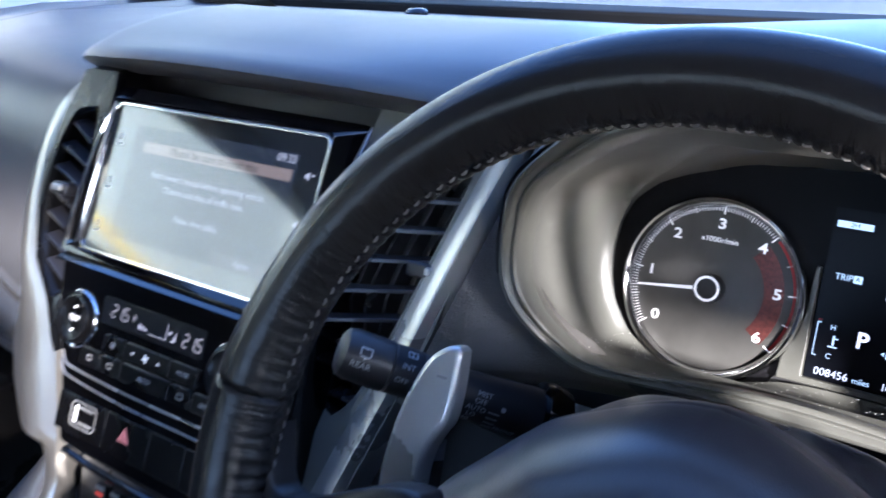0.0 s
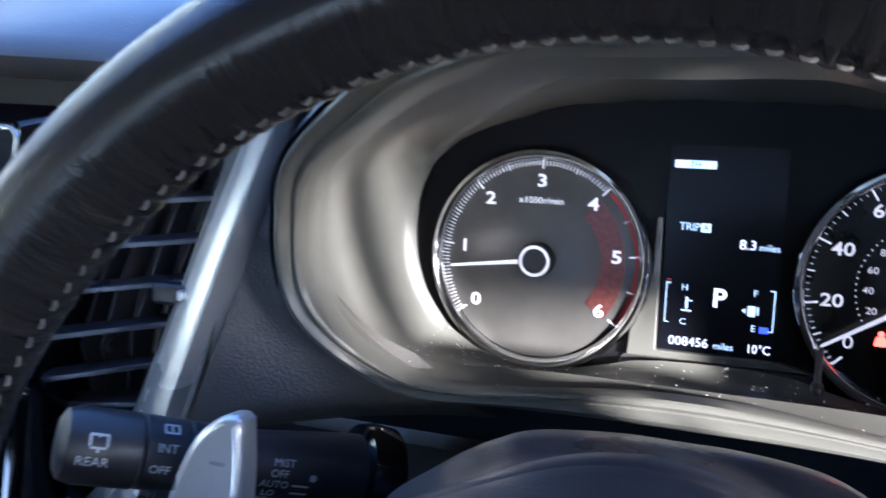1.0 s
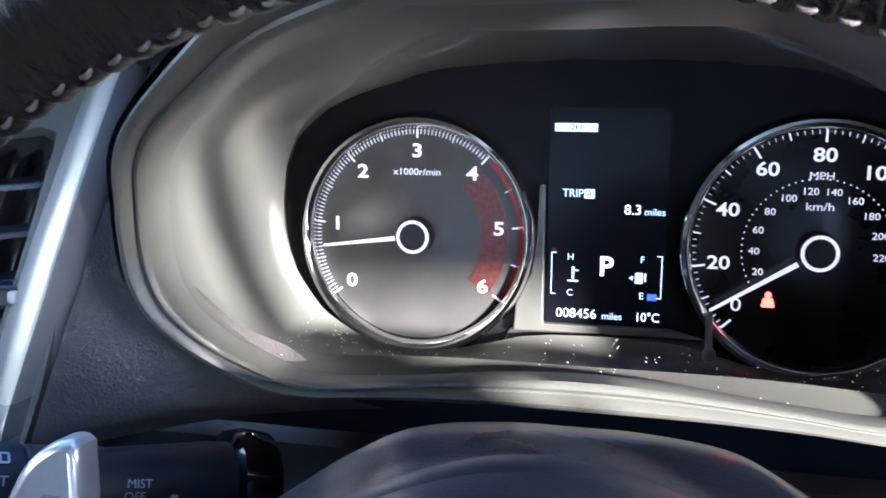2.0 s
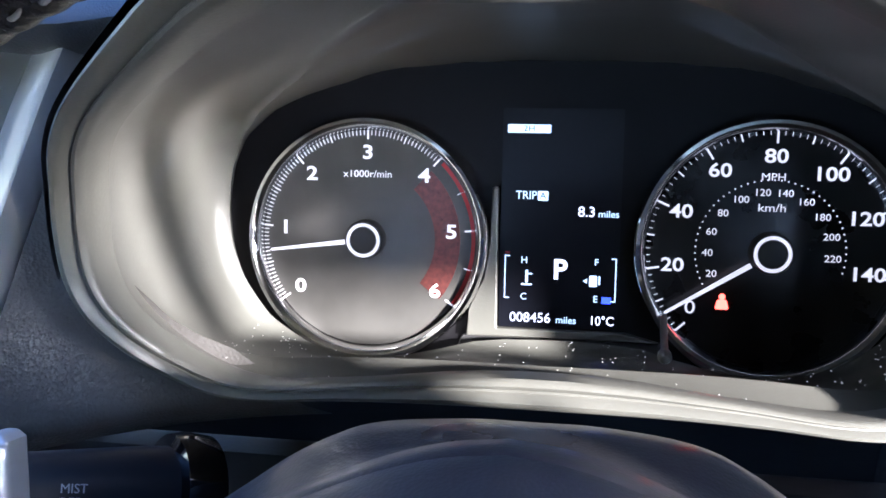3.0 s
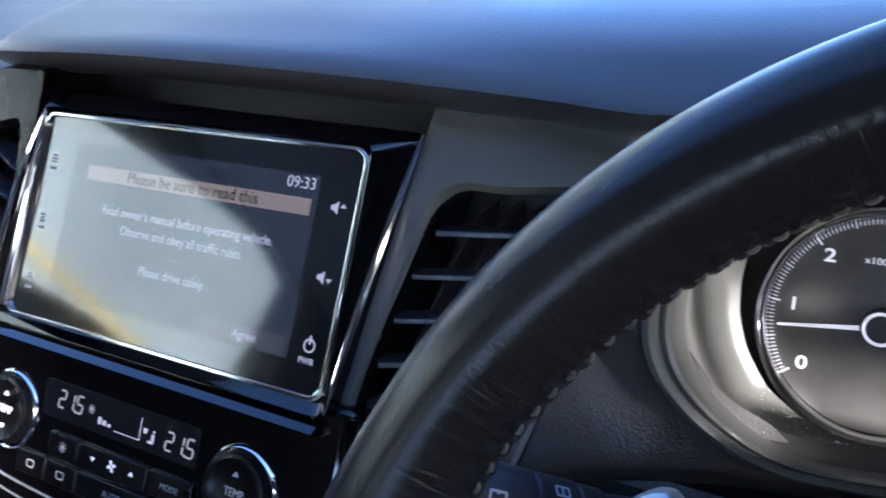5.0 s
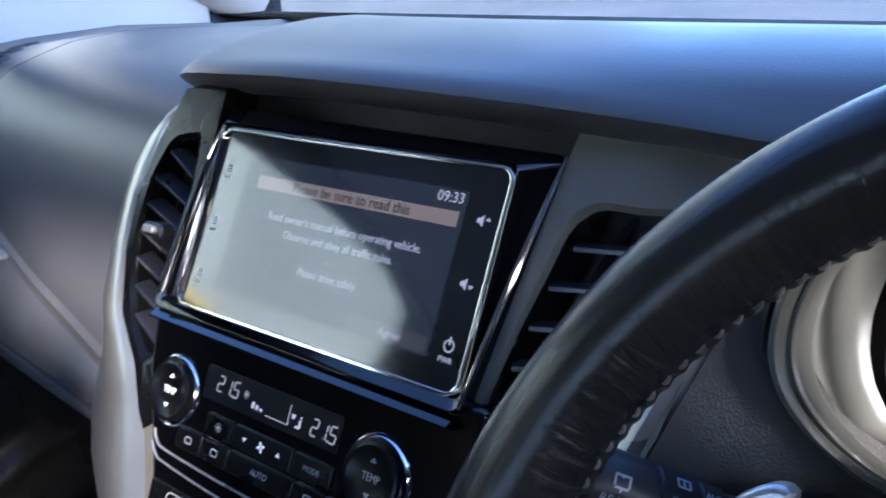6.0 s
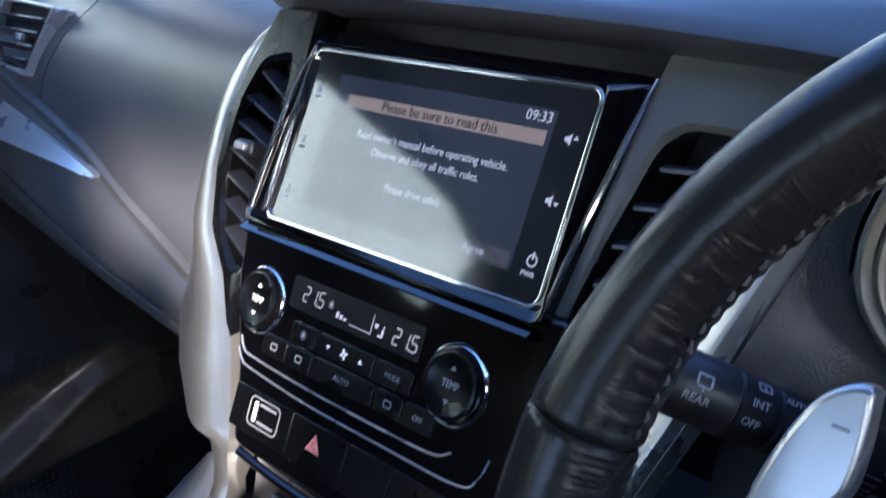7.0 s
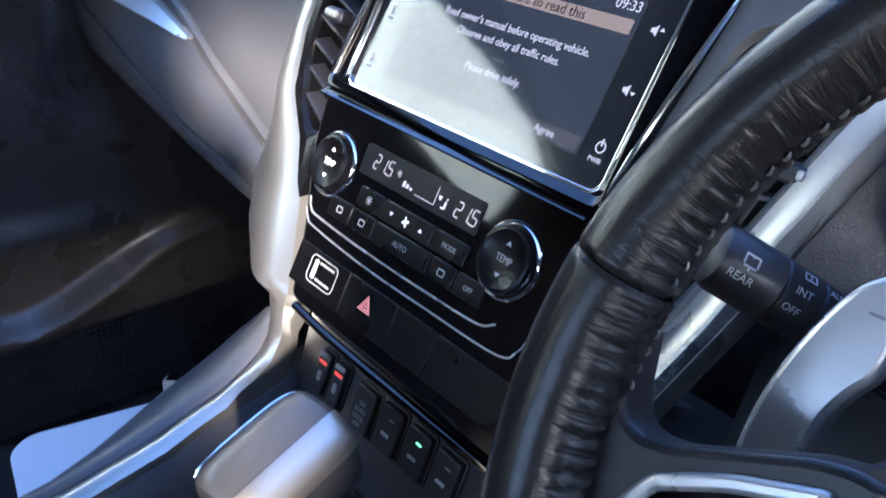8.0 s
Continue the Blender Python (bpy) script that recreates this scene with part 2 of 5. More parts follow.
def ringplate(outer, inner, z0, z1, m, slope=0.0, bevel=0.001, floor=None):
    """A frame between two outlines of as many points; its inner side slopes."""
    lift = lambda o, z: [m @ Vector((x, y, z)) for x, y in o]
    rows = [lift(outer, z0), lift(outer, z1 - bevel), lift(inset(outer, bevel * 0.4), z1 - bevel * 0.3), lift(inset(outer, bevel), z1), lift(inset(outer, bevel * 1.15), z1),
            lift(inset(inner, -slope - bevel * 1.15), z1), lift(inset(inner, -slope - bevel), z1), lift(inset(inner, -slope), z1 - bevel * 0.5)]
    if floor is not None:
        rows.append(lift(inner, floor))
    rows.append(lift(inner, z0))
    return grid(rows, close_u=True, close_v=True)


def lathe(profile, m, segs=48):
    rows = [[m @ Vector((r * math.cos(2 * math.pi * i / segs), r * math.sin(2 * math.pi * i / segs), z)) for i in range(segs)] for r, z in profile]
    return grid(rows, close_u=True)


def disc(r, z0, z1, m, bevel=0.0008, segs=48):
    return lathe([(0.00001, z0), (r, z0), (r, z1 - bevel), (r - bevel * 0.3, z1 - bevel * 0.3), (r - bevel, z1), (0.00001, z1)], m, segs)


def torus(r, q, m, z=0.0, segs=72, around=12, flat=1.0):
    return lathe([(r + q * math.cos(2 * math.pi * k / around), z + flat * q * math.sin(2 * math.pi * k / around)) for k in range(around + 1)], m, segs)


def tube(path, radius, segs=10, caps=True, flat=1.0):
    path = [Vector(p) for p in path]
    rows = []
    up = Vector((0, 0, 1))
    for i, p in enumerate(path):
        d = (path[min(i + 1, len(path) - 1)] - path[max(i - 1, 0)]).normalized()
        if abs(d.dot(up)) > 0.97:
            up = Vector((1, 0, 0))
        s = d.cross(up).normalized()
        u = s.cross(d)
        rad = radius[i] if isinstance(radius, (list, tuple)) else radius
        rows.append([p + rad * (s * math.cos(2 * math.pi * k / segs) + u * flat * math.sin(2 * math.pi * k / segs)) for k in range(segs)])
    return grid(rows, close_u=True, caps=caps)


def box(x0, x1, y0, y1, z0, z1, m=Matrix(), bevel=0.0):
    bm = bmesh.new()
    bmesh.ops.create_cube(bm, size=1, matrix=Matrix.Translation(((x0 + x1) / 2, (y0 + y1) / 2, (z0 + z1) / 2)) @ Matrix.Diagonal((x1 - x0, y1 - y0, z1 - z0, 1)))
    if bevel:
        bmesh.ops.bevel(bm, geom=bm.edges[:], offset=bevel, segments=2, affect="EDGES", profile=0.6)
    bm.transform(m)
    return bm


def letters(words, size, m, align="CENTER", depth=0.00008, stretch=1.0, heavy=0.0):
    """Words as a thin mesh on the board m, centred on its origin's height."""
    cu = bpy.data.curves.new("words", "FONT")
    cu.body, cu.size, cu.align_x, cu.align_y, cu.extrude, cu.offset = words, size, align, "CENTER", depth, heavy
    cu.resolution_u = 3
    ob = bpy.data.objects.new("words", cu)
    me = bpy.data.meshes.new_from_object(ob)
    bm = bmesh.new()
    bm.from_mesh(me)
    bm.transform(m @ Matrix.Diagonal((stretch, 1, 1, 1)))
    bpy.data.objects.remove(ob)
    bpy.data.curves.remove(cu)
    bpy.data.meshes.remove(me)
    return bm


def spot(m, x, y, z=0.0, turn=0.0):
    return m @ Matrix.Translation((x, y, z)) @ Matrix.Rotation(radians(turn), 4, "Z")


def wall_with_holes(outer, holes, lift, thick):
    """A flat wall from outlines; lift turns a point of it into a place."""
    bm = bmesh.new()
    edges = []
    for loop in [outer] + holes:
        vs = [bm.verts.new(lift(*p)) for p in loop]
        edges += [bm.edges.new((vs[i - 1], vs[i])) for i in range(len(vs))]
    bmesh.ops.triangle_fill(bm, edges=edges, use_beauty=True, use_dissolve=False)
    bmesh.ops.recalc_face_normals(bm, faces=bm.faces)
    bmesh.ops.solidify(bm, geom=bm.faces[:] + bm.edges[:] + bm.verts[:], thickness=thick)
    return bm


def lerp_table(table, v):
    """Value at v in a table of (v, value), straight between entries."""
    table = sorted(table)
    if v <= table[0][0]:
        return table[0][1]
    for (a, p), (b, q) in zip(table, table[1:]):
        if v <= b:
            return p + (q - p) * (v - a) / (b - a)
    return table[-1][1]


MID = -0.398          # centre line of the car
LEFT, RIGHT = -1.20, 0.345

# ---- outside ----
bm = bmesh.new()
bmesh.ops.create_grid(bm, x_segments=8, y_segments=8, size=400, matrix=Matrix.Translation((0, 0, -0.45)))
lone("ground", bm, TARMAC, "pale grey sunlit tarmac of a car park", "ground", kind="structure")

# unseen wall added; height and tone set for the screen's reflection
bm = box(-16.4, -16.0, -40, 30, -0.45, 10.8)
lone("backdrop", bm, RENDERED, "pale wall added to fill the screen's reflection", "wall", kind="structure", smooth=False)

bm = box(-16.0, -15.93, -13.6, -8.4, 5.52, 5.70)
lone("trim", bm, YELLOW, "yellow painted band on the pale wall", "wall band", kind="structure", smooth=False)

# ---- the car's shell ----
bm = box(LEFT, RIGHT, -1.9, 1.15, -0.03, 0.0)
lone("floor", bm, CARPET, "dark carpeted car floor", "floor", kind="structure")
win = rounded([(0.70, 0.770), (0.045, 1.091), (-0.175, 1.151), (-0.345, 1.182), (-0.485, 1.166), (-0.505, 0.886), (-0.12, 0.862), (0.15, 0.810), (0.50, 0.765)], 0.030)
# Unseen slots, added only to shape sun patches on dials, arc and door.
sun_slot_dials = rounded([(0.47, 0.690), (0.235, 0.785), (0.215, 0.910), (0.120, 0.910), (0.145, 0.810), (0.26, 0.705)], 0.010)
sun_slot_arc = rounded([(-0.210, 0.745), (-0.200, 0.990), (-0.400, 1.070), (-0.390, 0.990), (-0.285, 0.950), (-0.295, 0.755)], 0.008)
sun_slot_door = rounded([(-0.48, 0.775), (-0.48, 0.785), (-1.00, 0.794), (-1.00, 0.783)], 0.003)
# unseen; placed for fill light and kept out of the fascia's reflection
rear_l = rounded([(-1.02, 0.87), (-1.00, 1.17), (-1.65, 1.17), (-1.80, 0.87)], 0.04)
side = [(1.15, 0.0), (1.15, 0.74), (0.74, 0.80), (0.22, 1.20), (-1.9, 1.20), (-1.9, 0.0)]
for nm, x, s, lab in (("wall_left", LEFT, -1, "passenger side of the cabin with its window openings"), ("wall_right", RIGHT, 1, "driver's side of the cabin with slots cut to shape the sun")):
    bm = wall_with_holes(side, [win, rear_l] if s < 0 else [sun_slot_dials, sun_slot_arc, sun_slot_door], lambda y, z: Vector((x + 0.012 * s if s < 0 else x + 0.012, y, z)), 0.012)
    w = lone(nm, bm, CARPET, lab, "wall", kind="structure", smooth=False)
# the right-hand panes fill the added sun slots
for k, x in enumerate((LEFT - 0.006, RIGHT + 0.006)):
    for j, o in enumerate((win, rear_l) if k == 0 else (sun_slot_dials, sun_slot_arc, sun_slot_door)):
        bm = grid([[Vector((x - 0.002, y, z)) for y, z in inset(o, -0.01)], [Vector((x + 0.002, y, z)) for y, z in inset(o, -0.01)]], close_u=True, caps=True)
        g = lone("window_%d" % (1 + 2 * k + j), bm, GLASS, "clear pane over a side opening, some cut to shape sunlight", "window", kind="structure", smooth=False)
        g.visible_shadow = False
bm = box(LEFT, RIGHT, -1.9, 0.24, 1.20, 1.24)
lone("ceiling", bm, ROOFING, "light grey fabric headliner", "ceiling", kind="structure", smooth=False)
# unseen opening, kept small to weaken its stripe on the rim
rear = rounded([(-0.96, 0.90), (0.16, 0.90), (0.12, 1.08), (-0.92, 1.08)], 0.05)
bm = wall_with_holes([(LEFT, 0.0), (RIGHT, 0.0), (RIGHT, 1.2), (LEFT, 1.2)], [rear], lambda x, z: Vector((x, -1.9, z)), 0.04)
lone("wall_rear", bm, BLACK, "dark rear end of the cabin with its window opening", "wall", kind="structure", smooth=False)
bm = box(LEFT, RIGHT, 1.15, 1.19, -0.03, 0.70)
lone("wall_front", bm, BLACK, "dark bulkhead behind the dashboard", "wall", kind="structure", smooth=False)
# windscreen glass with a black border along its foot, and pale pillars
ws = [[Vector((x, 1.12 - 0.90 * t, 0.715 + 0.495 * t)) for x in (LEFT, RIGHT)] for t in (0, 1)]
bm = sheet(ws, 0.005)
g = lone("windscreen", bm, TINTED, "clear raked windscreen", "window", kind="structure", smooth=False)
g.visible_shadow = False
bm = box(LEFT, RIGHT, 1.022, 1.07, 0.70, 0.7245, bevel=0.004)
lone("trim", bm, SEAL_SHADE, "black border strip at the foot of the windscreen", "trim", kind="structure", smooth=False)
for x, s in ((LEFT + 0.01, 1), (RIGHT - 0.01, -1)):
    path = smoothed([(x, 1.08, 0.75), (x + 0.005 * s, 0.80, 0.90), (x + 0.01 * s, 0.45, 1.10), (x + 0.01 * s, 0.20, 1.22)], 12)
    bm = tube(path, [0.055, 0.05, 0.048, 0.046, 0.045, 0.045, 0.045, 0.045, 0.045, 0.045, 0.045, 0.045], 12)
    lone("trim", bm, LINER, "pale grey windscreen pillar trim", "trim", kind="structure")

bm = box(LEFT + 0.001, LEFT + 0.016, 0.605, 1.0, 0.69, 0.80, bevel=0.004)
lone("trim", bm, LINER, "pale trim at the foot of the windscreen pillar", "trim", kind="structure")

# ---- dashboard: upper pad, passenger side, lower parts ----
dash = thing("dashboard", (MID, 0.75, 0.60), "charcoal soft-touch dashboard with silver trim and a screen hood", "dashboard")
TOPZ = 0.742
CREASE = [(-1.20, 0.669), (-1.14, 0.655), (-1.045, 0.632), (-1.0, 0.622), (-0.895, 0.597), (-0.82, 0.568), (-0.71, 0.535), (-0.62, 0.508), (-0.55, 0.49)]
SEAM_Y = [(0.60, -0.913), (0.70, -0.944), (0.8, -0.97), (1.02, -1.0)]
SEAM_Z = [(0.60, -1.01), (0.623, -1.002), (0.655, -0.987), (0.70, -0.954), (0.721, -0.929), (0.742, -0.918)]


def face_y(z):
    return 0.502 + 0.33 * (z - 0.569)


def pad_column(x):
    """Down the passenger pad: from the windscreen, over the rounded front, to its lower edge."""
    low = lerp_table(CREASE, x)
    t = min(1.0, max(0.0, (-0.93 - x) / 0.21))
    d = 0.022 * t * t * (3 - 2 * t)
    pts = [(1.02, TOPZ - 0.029), (0.85, TOPZ - 0.006 - 0.3 * d), (0.72, TOPZ + 0.003 - 0.7 * d), (0.64, TOPZ + 0.002 - 0.9 * d), (0.60, TOPZ - 0.004 - 0.9 * d), (0.575, TOPZ - 0.014 - 0.7 * d), (0.557, TOPZ - 0.032 - 0.4 * d)]
    zs = [0.69 + (low - 0.69) * k / 7 for k in range(8)]
    return pts + [(face_y(z) + 0.006 * math.sin(math.pi * (z - low) / (0.70 - low)) * -1, z) for z in zs]


def seam_x(y, z):
    return lerp_table(SEAM_Y, y) if z > 0.735 and y > 0.59 else lerp_table(SEAM_Z, z)


def pad_rows(a, b, n, left_seam, right_seam):
    rows = []
    for i in range(n + 1):
        t = i / n
        col = pad_column(a + (b - a) * t)
        r = []
        for y, z in col:
            xa = seam_x(y, z) + 0.001 if left_seam else a
            xb = seam_x(y, z) - 0.0015 if right_seam else b
            x = xa + (xb - xa) * t
            r.append(Vector((x, y, z)))
        rows.append(r)
    return rows


def fitted_pad(a, b, n, left_seam, right_seam):
    rows = pad_rows(a, b, n, left_seam, right_seam)
    out = []
    for r in rows:
        o = []
        for k, p in enumerate(r):
            y, z = pad_column(p.x)[k]
            o.append(Vector((p.x, y, z)))
        out.append(o)
    return out


part("airbag_pad", sheet(fitted_pad(-0.98, -0.56, 22, True, False), 0.012), DASH, dash, "smooth charcoal airbag pad")
part("end_pod", sheet(fitted_pad(-1.198, -0.98, 13, False, True), 0.012), DASH, dash)
# the top on the driver's side
rows = []
for x in [-0.56 + 0.90 * i / 12 for i in range(13)]:
    rows.append([Vector((x, y, z)) for y, z in [(1.02, TOPZ - 0.029), (0.85, TOPZ - 0.006), (0.72, TOPZ + 0.003), (0.66, TOPZ + 0.002)]])
part("top_pad", sheet(rows, 0.012), DASH, dash)
# small round sensor near the glass
part("light_sensor", lathe([(0.00001, 0.004), (0.009, 0.003), (0.012, 0.0), (0.012, -0.004)], basis((-0.535, 0.90, TOPZ - 0.008), (1, 0, 0), (0, 1, 0)), 20), GLOSS, dash)

# hood over the screen: a thin padded brow
FRONT = [(-0.632, 0.600, 0.728), (-0.627, 0.570, 0.729), (-0.612, 0.546, 0.732), (-0.58, 0.526, 0.737), (-0.53, 0.514, 0.7405), (-0.47, 0.509, 0.743), (-0.40, 0.507, 0.743), (-0.30, 0.509, 0.740), (-0.22, 0.514, 0.735), (-0.165, 0.518, 0.731), (-0.12, 0.535, 0.735), (-0.07, 0.56, 0.742), (-0.02, 0.58, 0.745), (0.04, 0.585, 0.745), (0.10, 0.575, 0.742), (0.16, 0.55, 0.735)]
nose = smoothed(FRONT, 72)
rows = []
for p in nose:
    e = min(1.0, max(0.0, (p.x + 0.634) / 0.085))
    e = 0.06 + 0.94 * e * (2 - e)
    crest = (0.7735 - p.z) * e
    roll = 0.4 + 0.6 * e
    sec = [(0.07, -0.006), (0.034, -0.006), (0.024, -0.0045), (0.015, -0.001), (0.008, 0.004), (0.003, 0.009), (0.0012, 0.0125), (0.004, 0.0165), (0.011, 0.0200)]
    r = [Vector((p.x, p.y + a, p.z + b * (roll if b > 0 else 1))) for a, b in sec]
    for k, (a, b) in enumerate(((0.012, 0.68), (0.030, 0.82), (0.055, 0.93), (0.085, 0.99), (0.11, 1.0), (0.14, 0.95), (0.18, 0.62), (0.23, 0.0), (0.26, -0.5))):
        zz = p.z + crest * b if b >= 0 else TOPZ - 0.006
        if b == 0.0:
            zz = TOPZ + 0.0035
        r.append(Vector((p.x, p.y + 0.01 + a * (0.35 + 0.65 * e), max(zz, p.z + 0.008) if b > 0 else zz)))
    rows.append(r)
hood = grid(rows)
part("screen_hood", hood, DASH, dash, "padded hood over the screen")

# band under the pad's edge, silver trim, glove box, lower panel
xs = [-1.196 + 0.596 * i / 26 for i in range(27)]
rows = []
for x in xs:
    z = lerp_table(CREASE, x)
    rows.append([Vector((x, face_y(z) + a, z + b)) for a, b in ((0.03, 0.004), (0.016, -0.001), (0.010, -0.0055), (0.0015, -0.0085), (-0.0015, -0.012), (-0.0010, -0.018), (0.006, -0.023), (0.02, -0.024))])
part("trim_band", grid(rows), DASH_LOW, dash)
rows = []
for x in xs:
    z = lerp_table(CREASE, x) - 0.022
    gl = lerp_table([(-1.20, 0.556), (-1.14, 0.545), (-1.07, 0.533), (-0.87, 0.495), (-0.70, 0.478), (-0.6, 0.47)], x)
    zz = [z + (gl - z) * k / 6 for k in range(7)]
    r = [Vector((x, face_y(z) + 0.02, z + 0.002))]
    r += [Vector((x, face_y(q) + 0.004 - 0.006 * math.sin(math.pi * k / 6), q)) for k, q in enumerate(zz)]
    r.append(Vector((x, face_y(gl) + 0.02, gl - 0.001)))
    rows.append(r)
glove = part("glove_box", grid(rows), DASH_LOW, dash, "glove box lid with a rounded face")
latch = part("latch", slab(rrect(0.030, 0.010, 0.004, 4), -0.002, 0.0022, 0.001, basis((-0.640, face_y(0.492) - 0.0015, 0.492), (1, 0, -0.12), (0.04, 0.33, 0.94))), DASH_LOW, glove, "recessed pull of the glove box")
# dark slab painted in as the shade of the pull's recess
part("slot", slab(rrect(0.024, 0.0035, 0.0015, 3, 0, -0.001), 0.002, 0.0026, 0.0, basis((-0.640, face_y(0.492) - 0.0015, 0.492), (1, 0, -0.12), (0.04, 0.33, 0.94))), SEAL_SHADE, latch)
rows = []
for x in xs:
    gl = lerp_table([(-1.20, 0.556), (-1.14, 0.545), (-1.07, 0.533), (-0.87, 0.495), (-0.70, 0.478), (-0.6, 0.47)], x) - 0.004
    lo = lerp_table([(-1.20, 0.485), (-1.14, 0.48), (-0.81, 0.455), (-0.65, 0.445), (-0.6, 0.44)], x)
    r = [Vector((x, face_y(gl) + 0.022, gl)), Vector((x, face_y(gl) + 0.004, gl - 0.001))]
    r += [Vector((x, face_y(gl) + 0.002 + 0.014 * (k / 4) ** 2, gl + (lo - gl) * k / 4)) for k in range(1, 5)]
    r += [Vector((x, face_y(gl) + 0.05, lo - 0.02)), Vector((x, face_y(gl) + 0.16, lo - 0.04)), Vector((x, 0.80, 0.36)), Vector((x, 0.95, 0.10)), Vector((x, 1.1, 0.02))]
    rows.append(r)
part("lower_panel", grid(rows), DASH_LOW, dash)
# silver sliver on the passenger side
tr = [(-1.196, 0.6245, 0.5850), (-1.150, 0.6185, 0.5820), (-1.132, 0.6155, 0.5810), (-1.128, 0.6148, 0.5808), (-1.08, 0.6070, 0.5785), (-1.03, 0.5985, 0.5755), (-0.98, 0.5900, 0.5725), (-0.93, 0.5812, 0.5695), (-0.89, 0.5738, 0.5665), (-0.872, 0.5695, 0.566)]
rows = []
for x, hi, lo in tr:
    turn = 0.0 if x > -1.13 else 0.35 * (-1.13 - x)
    out = (hi - lo) * 0.62
    rows.append([Vector((x, face_y(z) + d + turn, z)) for z, d in ((hi, 0.006), (hi - 0.0004, -0.0005), (lo + (hi - lo) * 0.55, -0.001 - out * 0.45), (lo + 0.0022, -0.001 - out), (lo + 0.0008, -out), (lo, 0.006))])
part("silver_trim", grid(rows, caps=True), SILVER, dash, "satin silver trim blade", angle=12)

# ---- centre stack ----
SLOPE = 0.49


def stack_y(z, d=0.0):
    return 0.4495 + d + (z - 0.625) * SLOPE


ARC_OUT = [(0.738, -0.572), (0.722, -0.595), (0.71, -0.606), (0.69, -0.617), (0.65, -0.625), (0.61, -0.628), (0.565, -0.624), (0.528, -0.613), (0.503, -0.592), (0.485, -0.566), (0.47, -0.540), (0.455, -0.527)]
ARC_IN = [(0.738, -0.560), (0.708, -0.577), (0.674, -0.587), (0.641, -0.586), (0.603, -0.575), (0.578, -0.551), (0.545, -0.529), (0.51, -0.508), (0.485, -0.495), (0.455, -0.490)]
rows = []
N = 40
for i in range(N + 1):
    z = 0.738 + (0.455 - 0.738) * i / N
    xo, xi = lerp_table(ARC_OUT, z), lerp_table(ARC_IN, z)
    fade = min(1.0, max(0.0, (z - 0.45) / 0.10))
    xo -= 0.009 * fade * min(1.0, (0.745 - z) / 0.05)
    yo, yi = stack_y(z, 0.012 + 0.028 * fade), stack_y(z, 0.004 + 0.009 * fade)
    b = (0.010 + 0.004 * fade) * min(1, abs(xo - xi) / 0.03)
    r = [Vector((xo - 0.004, yo + 0.03, z))]
    for k in range(9):
        t = k / 8
        r.append(Vector((xo + (xi - xo) * t, yo + (yi - yo) * t - b * math.sin(math.pi * t ** 1.25) ** 0.9, z)))
    r.append(Vector((xi + 0.001, yi + 0.03, z)))
    if z > 0.487:
        rows.append(r)
# flows on into the console's edge strip
neck = [((-0.552, 0.409, 0.474), (-0.497, 0.388, 0.482)), ((-0.534, 0.401, 0.459), (-0.488, 0.380, 0.466)), ((-0.520, 0.391, 0.449), (-0.482, 0.369, 0.455)), ((-0.511, 0.378, 0.4425), (-0.481, 0.356, 0.447)), ((-0.503, 0.362, 0.4385), (-0.480, 0.344, 0.442))]
strip = [(-0.4860, 0.335, 0.4365), (-0.483, 0.315, 0.433), (-0.477, 0.29, 0.429), (-0.473, 0.255, 0.425), (-0.471, 0.23, 0.421), (-0.470, 0.19, 0.418), (-0.470, 0.10, 0.414), (-0.470, -0.25, 0.41)]
neck += [((x - 0.0095, y + 0.003, z - 0.002), (x + 0.0095, y - 0.003, z)) for x, y, z in strip]
for a, b in neck:
    a, b = Vector(a), Vector(b)
    r = [a + Vector((-0.003, 0.010, -0.020))]
    for k in range(9):
        t = k / 8
        r.append(a.lerp(b, t) + Vector((0, -0.005, 0.004)) * math.sin(math.pi * t) ** 0.8)
    r.append(b + Vector((0.001, 0.010, -0.022)))
    rows.append(r)
part("silver_arc", grid(rows), SILVER_DIMMED, dash, "broad curved satin silver trim")

BLADE = [(0.735, -0.1605, -0.181), (0.718, -0.168, -0.190), (0.667, -0.187, -0.212), (0.615, -0.206, -0.232), (0.586, -0.215, -0.240), (0.55, -0.229, -0.256), (0.512, -0.244, -0.270), (0.46, -0.266, -0.288), (0.42, -0.28, -0.30)]
rows = []
for i in range(30):
    z = 0.735 - 0.315 * i / 29
    xr, xl = lerp_table([(a, b) for a, b, c in BLADE], z), lerp_table([(a, c) for a, b, c in BLADE], z)
    y = stack_y(z, 0.03)
    r = [Vector((xl - 0.001, y + 0.03, z))]
    for k in range(7):
        t = k / 6
        r.append(Vector((xl + (xr - xl) * (0, 0.03, 0.30, 0.66, 0.74, 0.90, 1.0)[k], y + (0.006, 0.003, -0.0005, -0.0048, -0.0046, 0.0015, 0.008)[k], z)))
    r.append(Vector((xr + 0.002, y + 0.03, z)))
    rows.append(r)
part("silver_blade", grid(rows), SILVER, dash, "tall satin silver trim blade")


# dark housing behind vents, screen and controls
def stack_shell(xa, xb, d, z0, z1, n=14):
    return [[Vector((xa(z) + (xb(z) - xa(z)) * t, stack_y(z, d), z)) for t in (0, 0.25, 0.5, 0.75, 1)] for z in [z0 + (z1 - z0) * i / n for i in range(n + 1)]]


part("backing_panel", sheet(stack_shell(lambda z: lerp_table(ARC_OUT, z) + 0.01, lambda z: lerp_table([(a, b) for a, b, c in BLADE], z) - 0.004, 0.075, 0.43, 0.74), 0.01), BLACK, dash)
# frame round the right-hand vent


def on_stack(pts, d):
    return [Vector((x, stack_y(z, d(x, z) if callable(d) else d), z)) for x, z in pts]


